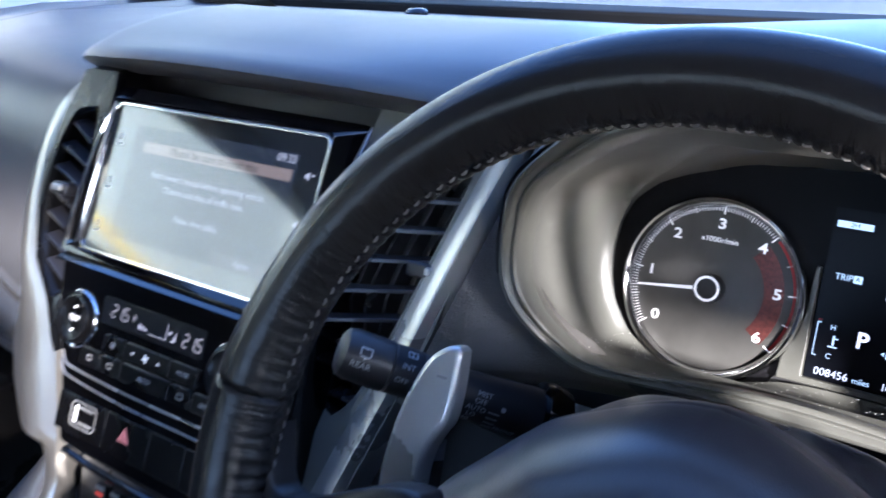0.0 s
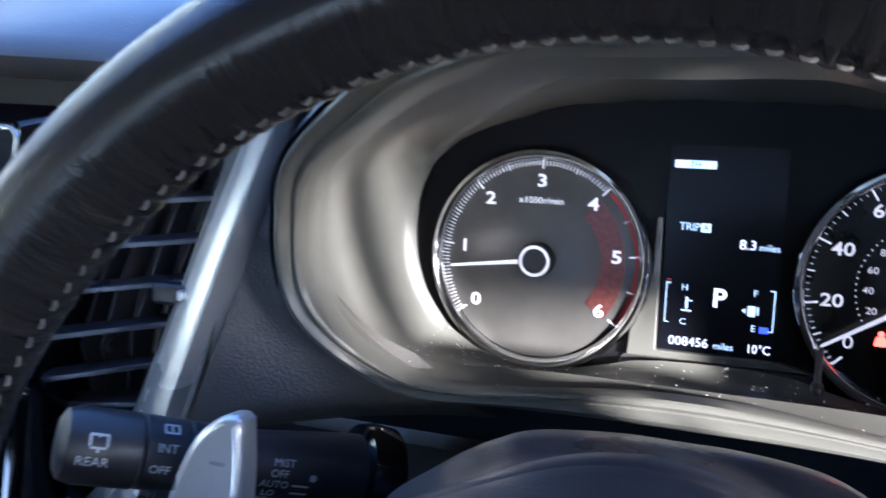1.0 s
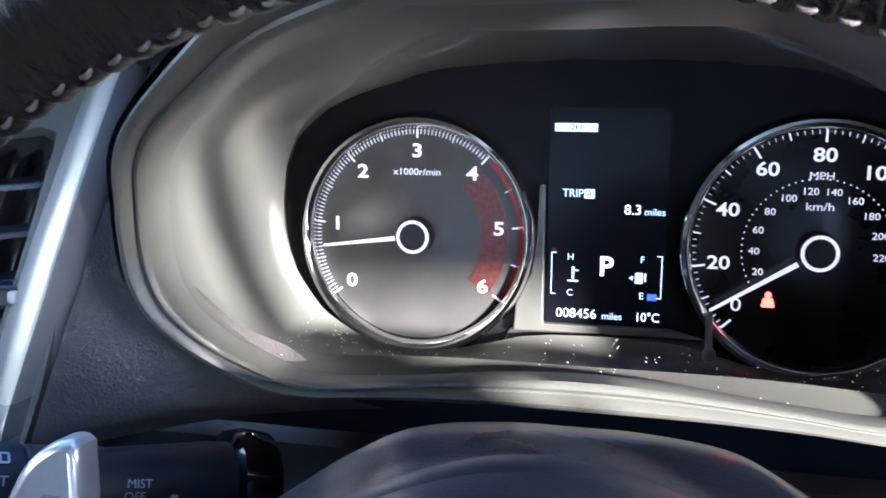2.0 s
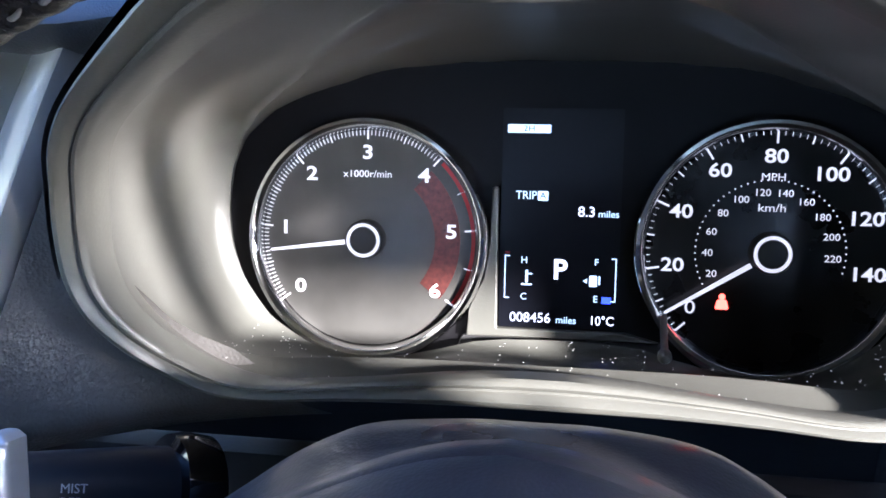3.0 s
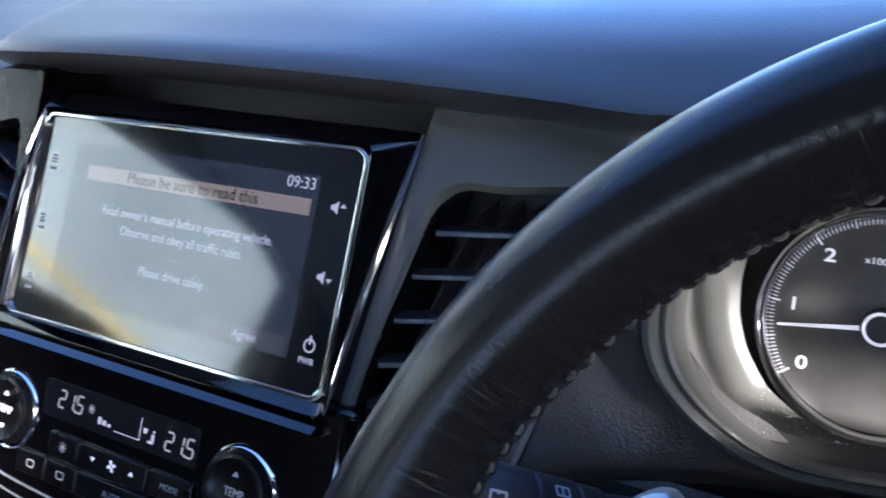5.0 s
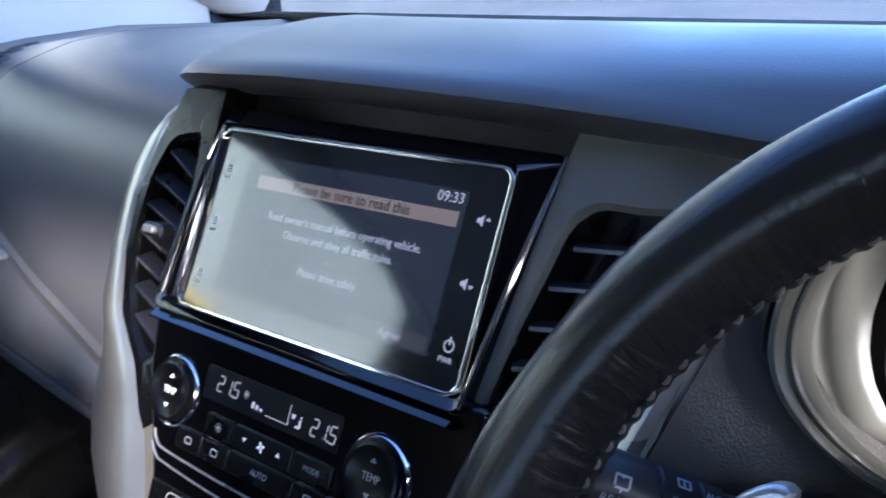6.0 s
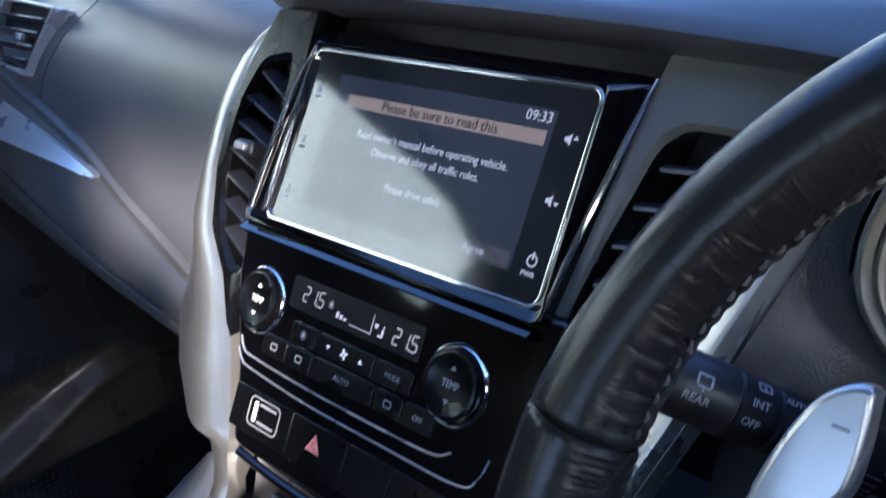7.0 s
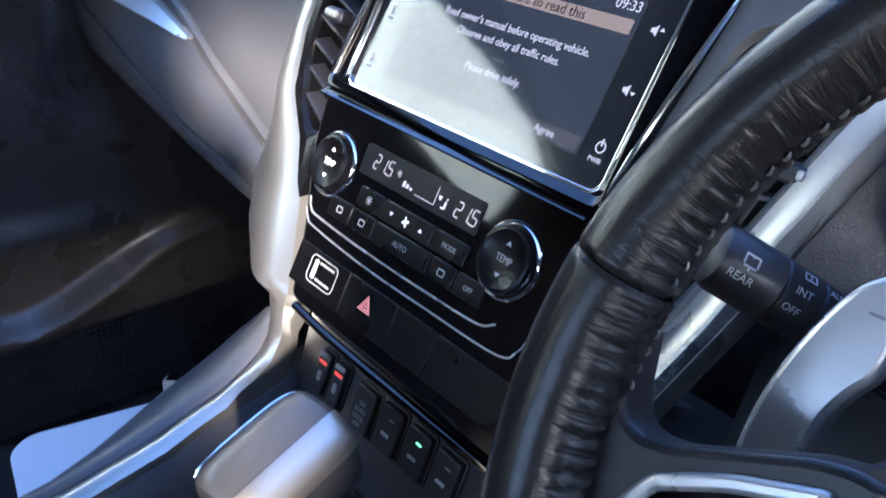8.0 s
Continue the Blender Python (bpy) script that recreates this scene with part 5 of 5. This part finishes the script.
part("fuel_symbol", merged(slab(rrect(0.0036, 0.0052, 0.0005, 2, 0.0152, -0.0162), 0, 0.0001, 0, DM), slab([(0.0106, -0.0162), (0.0124, -0.0150), (0.0124, -0.0174)], 0, 0.0001, 0, DM), slab(rrect(0.0008, 0.004, 0.0002, 1, 0.0180, -0.0158), 0, 0.0001, 0, DM)), LCDCYAN, lcd)
part("red_tick", slab(rrect(0.0022, 0.001, 0.0001, 1, -0.0243, -0.0042), 0, 0.0001, 0, DM), REDLINE, lcd)
part("fuel_bar", slab(rrect(0.0042, 0.003, 0.0001, 1, 0.0214, -0.0249), 0, 0.0001, 0, DM), LCDBLUE, lcd)
# plate under the display, with its raised notch
part("lower_plate", slab(rounded([(-0.0290, 0.026), (-0.0315, 0.026), (-0.0322, 0.0), (-0.0345, -0.016), (-0.0415, -0.031), (-0.0425, -0.0435), (0.046, -0.0435), (0.030, -0.0395), (-0.0285, -0.0395)], 0.0008, 3), -0.003, 0.0015, 0.0006, CL), SHROUD, clu, "grey web beside and below the display")
part("under_plate", slab(rounded([(-0.045, -0.0437), (0.048, -0.0437), (0.050, -0.058), (-0.05, -0.058)], 0.002, 3), -0.006, -0.002, 0.0006, CL), GRIP, clu)
pin = CL @ Vector((0.047, -0.030, 0.0))
part("trip_knob", merged(tube([pin, Vector((0.0455, 0.572, 0.5955))], 0.0016, 10), lathe([(0.0018, -0.004), (0.0028, -0.002), (0.0030, 0.001), (0.0018, 0.003), (0.00001, 0.0034)], basis((0.0455, 0.5700, 0.5950), (1, 0, 0), (0, 0.1, 1)), 16)), SHROUD, clu, "slim trip reset pin")

# ---- binnacle: lip, inner shroud, hood, dusty ledge ----
bin_ = thing("instrument_binnacle", (0, 0.5, 0.60), "dark grey plastic binnacle round the instruments", "binnacle")
half = [(-0.04, 0.428, 0.786), (-0.075, 0.436, 0.772), (-0.103, 0.450, 0.753), (-0.132, 0.470, 0.731), (-0.147, 0.481, 0.714), (-0.1555, 0.489, 0.697), (-0.1605, 0.4925, 0.680), (-0.1605, 0.4915, 0.664), (-0.1555, 0.4905, 0.650), (-0.1470, 0.4935, 0.636), (-0.1350, 0.4975, 0.6235), (-0.1200, 0.4975, 0.6165), (-0.100, 0.494, 0.6170), (-0.07, 0.494, 0.6195), (-0.03, 0.495, 0.6205)]
lipc = half + [(-x, y, z) for x, y, z in reversed(half)]
lip = smoothed(lipc + [lipc[0]], 120)[:-1]
cen = Vector((0, 0.47, 0.70))


def towards(p, q, t):
    return p.lerp(q, t)


# the inner edge of the lip, and the rounded crest that hugs the dials and runs up into the roof
CREST = [(90, 1.0), (117, 1.0), (128, 0.90), (138, 0.76), (152, 0.52), (163, 0.24), (169, 0.15), (178, 0.13), (201, 0.10), (270, 0.12)]
edge_in, mask, crest, lift_ = [], [], [], []
board_in = CL.inverted()
for p in lip:
    away = (p - Vector((0, p.y, 0.69))).normalized()
    q = board_in @ p
    w = window_point(q.x, q.y)
    m0 = CL @ Vector((w[0], w[1], -0.004))
    e = p - away * 0.010 + (m0 - p).normalized() * 0.016
    t = lerp_table(CREST, math.degrees(math.atan2(q.y - 0.012, -abs(q.x))) % 360)
    edge_in.append(e)
    mask.append(m0)
    out = Vector((q.x, q.y - 0.012, 0)).normalized()
    out = (CL.to_3x3() @ out)
    lift_.append(out)
    crest.append((m0.lerp(e, t * 0.93) - out * 0.0045, t))
rows = [mask]
for sx in (0.35, 0.7, 0.9):
    rows.append([m0.lerp(c, sx) + out * 0.008 * t * math.sin(math.pi * sx) for m0, (c, t), out in zip(mask, crest, lift_)])
rows.append([c for c, t in crest])
for sx in (0.02, 0.05, 0.09, 0.14, 0.2, 0.28, 0.38, 0.5, 0.65, 0.8, 0.92, 1.0):
    rows.append([c.lerp(e, sx) + out * 0.015 * (1 - t) * math.sin(math.pi * sx ** 0.55) for (c, t), e, out in zip(crest, edge_in, lift_)])
part("inner_shroud", grid(rows, close_u=True), SHROUD, bin_, "smooth grey inner shroud with a rounded inner edge", angle=75)
ring_rows = []
# two slim beads with a groove between them
for u, h in ((-0.0080, -0.0010), (-0.0070, 0.0008), (-0.0058, 0.0015), (-0.0045, 0.0010), (-0.0036, -0.0004), (-0.0026, -0.0002), (-0.0014, 0.0020), (0.0002, 0.0034), (0.0020, 0.0031), (0.0034, 0.0014), (0.0042, -0.0012)):
    ring = []
    for p in lip:
        away = (p - Vector((0, p.y, 0.69))).normalized()
        ring.append(p - away * 0.002 + away * u + Vector((0, -1, 0.25)).normalized() * h)
    ring_rows.append(ring)
outer_skirt = []
for p in lip:
    away = (p - Vector((0, p.y, 0.69))).normalized()
    outer_skirt.append(p + away * 0.004 + Vector((0, 0.03, 0)))
part("lip", grid([edge_in] + ring_rows + [outer_skirt], close_u=True), SHROUD, bin_, "rounded raised lip")
# specks take the print's glow, added so the dust shines
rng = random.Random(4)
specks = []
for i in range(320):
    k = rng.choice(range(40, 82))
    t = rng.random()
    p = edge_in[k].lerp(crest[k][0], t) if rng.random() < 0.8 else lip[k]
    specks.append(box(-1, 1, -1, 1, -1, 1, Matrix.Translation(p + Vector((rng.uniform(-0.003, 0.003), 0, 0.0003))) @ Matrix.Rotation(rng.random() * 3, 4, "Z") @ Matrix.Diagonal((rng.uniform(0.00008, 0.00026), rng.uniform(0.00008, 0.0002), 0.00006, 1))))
tagged(part("dust", merged(*specks), PRINT, bin_, "pale dust specks with an added glow"), kind="stuff")
# outer hood over the top
turned = lip[60:] + lip[:60]
arch = [p for p in turned if p.z > 0.66]
rows = []
for t in (0, 0.25, 0.5, 0.75, 1.0):
    rows.append([(p + (p - Vector((0, p.y, 0.69))).normalized() * 0.004).lerp(Vector((p.x * 1.25, 0.675, min(p.z, 0.742))), t) + Vector((0, 0, 0.010 * math.sin(math.pi * t))) for p in arch])
part("hood", grid(rows), DASH, bin_)
# grained panel beside and below the binnacle
rows = []
for i in range(24):
    z = 0.735 - 0.135 * i / 20 if i < 21 else (0.597, 0.593, 0.588)[i - 21]
    back = (0.002, 0.006, 0.012)[i - 21] if i > 20 else 0.0
    xl = lerp_table([(a, b) for a, b, c in BLADE], z) + 0.0015
    yl = stack_y(z, 0.036)
    xr = lerp_table([(0.47, -0.06), (0.55, -0.07), (0.59, -0.085), (0.6185, -0.115), (0.63, -0.138), (0.655, -0.154), (0.68, -0.157), (0.713, -0.146), (0.736, -0.128)], z)
    yr = lerp_table([(0.47, 0.47), (0.55, 0.50), (0.59, 0.515), (0.6185, 0.520), (0.63, 0.518), (0.655, 0.513), (0.68, 0.513), (0.713, 0.503), (0.736, 0.49)], z)
    rows.append([Vector((xl + (xr - xl) * t, yl + (yr - yl) * t + 0.008 * math.sin(math.pi * t) + back, z)) for t in [k / 12 for k in range(13)]])
part("side_panel", grid(rows), DASH_LOW, dash, "grained panel beside the binnacle")
# black panel put where the space under the instruments is only shaded
rows = []
for x in [-0.235 + 0.575 * i / 24 for i in range(25)]:
    sink = 0.035
    rows.append([Vector((x, y + sink, z)) for y, z in ((0.49, 0.566), (0.50, 0.565), (0.508, 0.560), (0.51, 0.55), (0.49, 0.50), (0.47, 0.44), (0.60, 0.40), (0.9, 0.2))])
part("knee_panel", grid(rows), BLACK, dash, "black panel standing in for the shaded recess below the instruments")
rows = []
for x in [0.13 + 0.215 * i / 10 for i in range(11)]:
    rows.append([Vector((x, y, z)) for y, z in ((0.60, 0.735), (0.56, 0.73), (0.53, 0.70), (0.515, 0.65), (0.505, 0.60))])
part("driver_end_panel", grid(rows), DASH, dash)

# ---- steering column cover ----
colc = thing("steering_column_cover", (0, 0.46, 0.50), "dark grey plastic steering column cover", "column cover")
WO = tilted((0, 0.3125, 0.6445), 23.7)
near = [(-0.116, -0.05), (-0.116, -0.03), (-0.115, -0.010), (-0.104, 0.008), (-0.087, 0.025), (-0.073, 0.038), (-0.060, 0.048), (-0.033, 0.061), (-0.015, 0.067), (0, 0.069)]
far = [(-0.100, -0.05), (-0.100, -0.02), (-0.099, 0.004), (-0.095, 0.024), (-0.087, 0.038), (-0.073, 0.049), (-0.059, 0.0585), (-0.044, 0.065), (-0.02, 0.0678), (0, 0.068)]
near, far = ([(p.x, p.y) for p in smoothed([(*q, 0) for q in o], 46)] for o in (near, far))
mirror = lambda o: o + [(-x, y) for x, y in reversed(o[:-1])]
rows = []
for off, k, dip in ((-0.22, 1, 0.046), (-0.16, 1, 0.0195), (-0.14, 1, 0.0135), (-0.12, 1, 0.0090), (-0.105, 1, 0.0070), (-0.098, 0.9, 0.0070), (-0.090, 0.7, 0.008), (-0.080, 0.4, 0.008), (-0.070, 0.15, 0.004), (-0.062, 0, 0.0), (-0.052, 0, 0.0), (-0.046, 0, 0.003), (-0.042, 0, 0.012)):
    rows.append([WO @ Vector((a[0] * (1 - k) + b[0] * k, (a[1] * (1 - k) + b[1] * k) - dip, off)) for a, b in zip(mirror(near), mirror(far))])
part("upper_cover", grid(rows), AIRBAG, colc)
rows = []
for off in (-0.22, -0.10, -0.045):
    rows.append([WO @ Vector((x, y, off)) for x, y in ((-0.102, -0.051), (-0.095, -0.08), (-0.05, -0.10), (0.05, -0.10), (0.095, -0.08), (0.102, -0.051))])
part("lower_cover", grid(rows), BLACK, colc)

# ---- wiper stalk ----
ST0, ST1 = Vector((-0.199, 0.3774, 0.6655)), Vector((-0.1145, 0.4554, 0.6057))
sx_ = (ST1 - ST0).normalized()
n_ = Vector((0.74, -0.51, 0.39))
ny = (n_ - sx_ * n_.dot(sx_)).normalized()
STK = Matrix.Translation(ST0) @ Matrix((sx_.cross(ny) * -1, ny, sx_)).transposed().to_4x4()
LEN = (ST1 - ST0).length
stalk = thing("wiper_stalk", ST1, "black wiper stalk with white symbols beside the wheel", "stalk")
R0 = 0.0128
part("tip_knob", lathe([(0.00001, 0.0175), (0.009, 0.018), (0.0115, 0.0195), (R0, 0.0235), (R0, 0.0425), (R0 - 0.001, 0.0432)], STK, 40), SWITCH, stalk)
part("middle_ring", lathe([(R0 - 0.001, 0.0432), (R0 - 0.0002, 0.0440), (R0 - 0.0004, 0.0585), (R0 - 0.0014, 0.0592)], STK, 40), SWITCH, stalk)
part("inner_ring", lathe([(R0 - 0.0014, 0.0592), (R0 - 0.0006, 0.060), (R0 - 0.0008, 0.069), (R0 - 0.002, 0.070)], STK, 40), SWITCH, stalk)
part("stem", lathe([(R0 - 0.002, 0.070), (R0 - 0.0012, 0.08), (R0 + 0.0005, 0.10), (R0 + 0.002, LEN - 0.012), (R0 + 0.0022, LEN)], STK, 40), SWITCH, stalk)
part("collar", lathe([(R0 + 0.0022, LEN - 0.006), (R0 + 0.006, LEN - 0.005), (R0 + 0.007, LEN), (R0 + 0.006, LEN + 0.008), (0.0001, LEN + 0.009)], STK, 40), GLOSS, stalk, "glossy black collar")


def on_stalk(words, size, along, round_, radius=R0):
    """Words bent round the stalk, reading along it."""
    bm = letters(words, size, Matrix())
    for v in bm.verts:
        a = radians(round_) + v.co.y / radius
        q = Vector((math.sin(a) * (radius + 0.0001 + v.co.z), math.cos(a) * (radius + 0.0001 + v.co.z), along + v.co.x))
        v.co = STK @ q
    return bm


def stalk_word(words, size, along, round_, radius=R0):
    part("word", on_stalk(words, size, along, round_, radius), KEYPRINT, stalk)


def stalk_bar(w, h, along, round_, radius=R0):
    bm = slab(rrect(w, h, min(w, h) * 0.3, 2), 0, 0.0001, 0, Matrix())
    for v in bm.verts:
        a = radians(round_) + v.co.y / radius
        v.co = STK @ Vector((math.sin(a) * (radius + 0.0001 + v.co.z), math.cos(a) * (radius + 0.0001 + v.co.z), along + v.co.x))
    return bm


stalk_word("REAR", 0.0044, 0.0275, -18)
part("wiper_symbol", merged(stalk_bar(0.006, 0.0008, 0.0285, 22), stalk_bar(0.0008, 0.004, 0.0258, 14), stalk_bar(0.0008, 0.004, 0.0312, 14), stalk_bar(0.005, 0.0008, 0.0285, 3), stalk_bar(0.0008, 0.006, 0.0285, 10)), KEYPRINT, stalk)
part("wiper_symbol", merged(stalk_bar(0.005, 0.0007, 0.0515, 52), stalk_bar(0.005, 0.0007, 0.0515, 37), stalk_bar(0.0007, 0.003, 0.0492, 44), stalk_bar(0.0007, 0.003, 0.0538, 44), stalk_bar(0.0007, 0.003, 0.0515, 44)), KEYPRINT, stalk)
stalk_word("INT", 0.0042, 0.0505, 12)
stalk_word("OFF", 0.0040, 0.0490, -20)
stalk_word("AUTO", 0.0034, 0.0645, 38)
for k, w in enumerate(("MIST", "OFF", "AUTO", "LO", "HI")):
    stalk_word(w, 0.0038, 0.0915 - 0.0012 * k, 10 - 17 * k, R0 + 0.0002)
stalk_word("FRONT", 0.0036, 0.1075, -54, R0 + 0.0016)
part("arrow", stalk_bar(0.0024, 0.0024, 0.1025, -8, R0 + 0.001), KEYPRINT, stalk)
for k in range(4):
    part("bar", stalk_bar(0.0062, 0.0006, 0.0985, -22 - 13 * k, R0 + 0.0008), KEYPRINT, stalk)

# ---- steering wheel ----
WH = tilted((-0.0044, 0.3125, 0.648), 25.1)
wheel = thing("steering_wheel", (-0.0044, 0.3125, 0.648), "black leather steering wheel with pale stitching and shift paddles", "steering wheel")
RM, RQ = 0.1722, 0.0150


def swell(deg):
    """The rim grows thicker towards the thumb grips."""
    t = min(1.0, max(0.0, (abs(deg - 90) - 62) / 22))
    return 1 + 0.12 * t * t * (3 - 2 * t)


def rim(a0, a1, n, fat=1.0, name="rim", material=None, label="", stitched=True):
    """A stretch of the rim, with a UV map in metres along it and a share around it (0 outer, 0.5 inner)."""
    bm = bmesh.new()
    uvl = bm.loops.layers.uv.new("UVMap")
    K = 28
    vs = []
    for i in range(n + 1):
        a = radians(a0 + (a1 - a0) * i / n)
        end = min(i, n - i)
        q = RQ * fat * swell(math.degrees(a)) * (1 - 0.05 * max(0, 1 - end / 1.5))
        ring = []
        for k in range(K):
            b = 2 * math.pi * k / K
            pinch = 1 + 0.05 * math.cos(2 * b)
            d = abs(b - math.pi)
            if stitched and d < 1.25:
                pinch += 0.030 * (1 - d / 1.25) ** 1.5 * math.cos(2 * math.pi * (math.degrees(a) + 12 - 1.045) / 2.09 + 0.9 * (b - math.pi))
            rr = RM + q * pinch * math.cos(b)
            ring.append(bm.verts.new(WH @ Vector((rr * math.cos(a), rr * math.sin(a), q * 1.03 * math.sin(b)))))
        vs.append(ring)
    for i in range(n):
        for k in range(K):
            f = bm.faces.new((vs[i][k], vs[i][(k + 1) % K], vs[i + 1][(k + 1) % K], vs[i + 1][k]))
            for lp, (ii, kk) in zip(f.loops, ((i, k), (i, k + 1), (i + 1, k + 1), (i + 1, k))):
                s = kk / K
                lp[uvl].uv = (radians(a0 + (a1 - a0) * ii / n) * RM, s if s <= 0.5 else 1 - s)
    bm.faces.new(vs[0])
    bm.faces.new(vs[-1])
    return part(name, bm, material or LEATHER, wheel, label, angle=60)


rim(10.12, 169.88, 460, 1.0, "rim_cover", LEATHER, "creased black leather upper rim")
rim(170.12, 215, 130, 1.0, "grip_cover", LEATHER, "black leather thumb grip")
rim(-35, 9.88, 130, 1.0, "grip_cover", LEATHER, "black leather thumb grip")
rim(215.4, 324.6, 60, 0.97, "lower_rim", BLACK, "", False)
# stitches along the inner edge
def stitch_mesh():
    bm = bmesh.new()
    path = smoothed([(-0.0014, -0.0008, -0.0003), (-0.0007, -0.0004, 0.0004), (0.0007, 0.0004, 0.0004), (0.0014, 0.0008, -0.0003)], 6)
    t = tube(path, [0.0002, 0.00042, 0.0005, 0.0005, 0.00042, 0.0002], 6)
    me = bpy.data.meshes.new("stitch")
    for f in t.faces:
        f.smooth = True
    t.to_mesh(me)
    t.free()
    bm.free()
    me.materials.append(THREAD)
    return me


sm_ = stitch_mesh()
base_at = at(wheel)
for i in range(98):
    deg = -12 + 2.09 * i
    if abs(deg - 170) < 1.2 or abs(deg - 10) < 1.2:
        continue
    a = radians(deg)
    b = radians(171 if 12 < deg < 168 else 196)
    q = RQ * swell(deg)
    q *= 1 + 0.05 * math.cos(2 * b)
    c, s = math.cos(a), math.sin(a)
    rr = RM + q * math.cos(b)
    p = Vector((rr * c, rr * s, q * 1.03 * math.sin(b)))
    nrm = Vector((math.cos(b) * c, math.cos(b) * s, math.sin(b)))
    tang = Vector((-s, c, 0))
    side_ = nrm.cross(tang)
    tang = (tang - side_ * 0.25).normalized()
    side_ = nrm.cross(tang)
    m = Matrix((tang, side_, nrm)).transposed().to_4x4()
    ob = new("stitch", sm_)
    ob.parent = wheel
    ob.matrix_basis = Matrix.Translation(-base_at) @ WH @ Matrix.Translation(p) @ m
# airbag cover: a broad dome, its edge standing a little behind the rim
dome = [(-0.116, -0.012), (-0.104, 0.008), (-0.087, 0.025), (-0.073, 0.038), (-0.060, 0.048), (-0.033, 0.061), (-0.015, 0.067), (0, 0.069)]
low_ = [(-0.112, -0.035), (-0.095, -0.065), (-0.06, -0.09), (-0.03, -0.10), (0, -0.102)]
half_ = [(p.x, p.y) for p in smoothed([(*q, 0) for q in list(reversed(low_)) + dome], 60)]
loop = half_ + [(-x, y) for x, y in reversed(half_[1:-1])]
rows = []
for z, k in ((-0.075, 0.90), (-0.066, 0.97), (-0.056, 1.0), (-0.044, 0.985), (-0.030, 0.93), (-0.018, 0.85), (-0.008, 0.74), (0.0, 0.58), (0.005, 0.38), (0.008, 0.15)):
    rows.append([WO @ Vector((x * k, -0.015 + (y + 0.015) * k, z)) for x, y in loop])
part("airbag_cover", grid(rows, close_u=True, caps=True), AIRBAG, wheel, "smooth black airbag cover")
for sg in (-1, 1):
    o = [(-0.1640, 0.020), (-0.1600, 0.002), (-0.1556, -0.0062), (-0.1493, -0.0081), (-0.1400, -0.0060), (-0.1222, 0.0030), (-0.1043, 0.0120), (-0.094, 0.0150), (-0.084, 0.0150), (-0.08, -0.050), (-0.10, -0.062), (-0.14, -0.060), (-0.170, -0.066)]
    o = [(-sg * x, y) for x, y in o]
    o = rounded(o, 0.003, 4)
    sp_ = part("spoke", slab(o, -0.016, 0.0, 0.0028, WO), SPOKE, wheel, "black leather-covered spoke")
    o = rounded([(-sg * x, y) for x, y in ((-0.150, -0.034), (-0.1404, -0.0145), (-0.1203, -0.0024), (-0.0945, 0.0085), (-0.098, -0.046), (-0.136, -0.056))], 0.004, 4)
    part("spoke_trim", ringplate(o, inset(o, 0.0050), -0.002, 0.0032, WO, 0.0, 0.0014), SILVER, sp_, "satin silver spoke trim")
    part("button_pad", slab(inset(o, 0.0046), -0.002, 0.0016, 0.001, WO), GLOSS, sp_, "glossy button pad")
    # shift paddle behind the rim
    PD = WO @ Matrix.Translation((-sg * 0.003, 0, -0.066))
    left = [(-0.1215, 0.0590), (-0.1245, 0.0605), (-0.130, 0.0590), (-0.138, 0.0520), (-0.1445, 0.0385), (-0.1495, 0.022), (-0.1525, 0.004), (-0.1525, -0.014), (-0.149, -0.034), (-0.14, -0.05), (-0.128, -0.05), (-0.129, -0.025), (-0.1305, -0.004), (-0.1295, 0.0095), (-0.1255, 0.020), (-0.1215, 0.0275), (-0.1205, 0.042)]
    o = [(x if sg < 0 else -x, y) for x, y in left]
    if sg > 0:
        o.reverse()
    o = [tuple(p) for p in smoothed([(*p, 0) for p in o + [o[0]]], 69)[:-1]]
    o = [(p[0], p[1]) for p in o]
    pd = part("shift_paddle", slab(o, -0.006, 0.003, 0.0028, PD), SILVER, wheel, "satin silver shift paddle")
    part("mark", slab(rrect(0.0055, 0.0011, 0.0003, 1, sg * 0.1285, 0.0455), 0.003, 0.0034, 0.0001, PD), DIM, pd)
part("column", tube([WH @ Vector((0, -0.005, -0.045)), WH @ Vector((0, -0.005, -0.16))], 0.05, 24), BLACK, wheel)
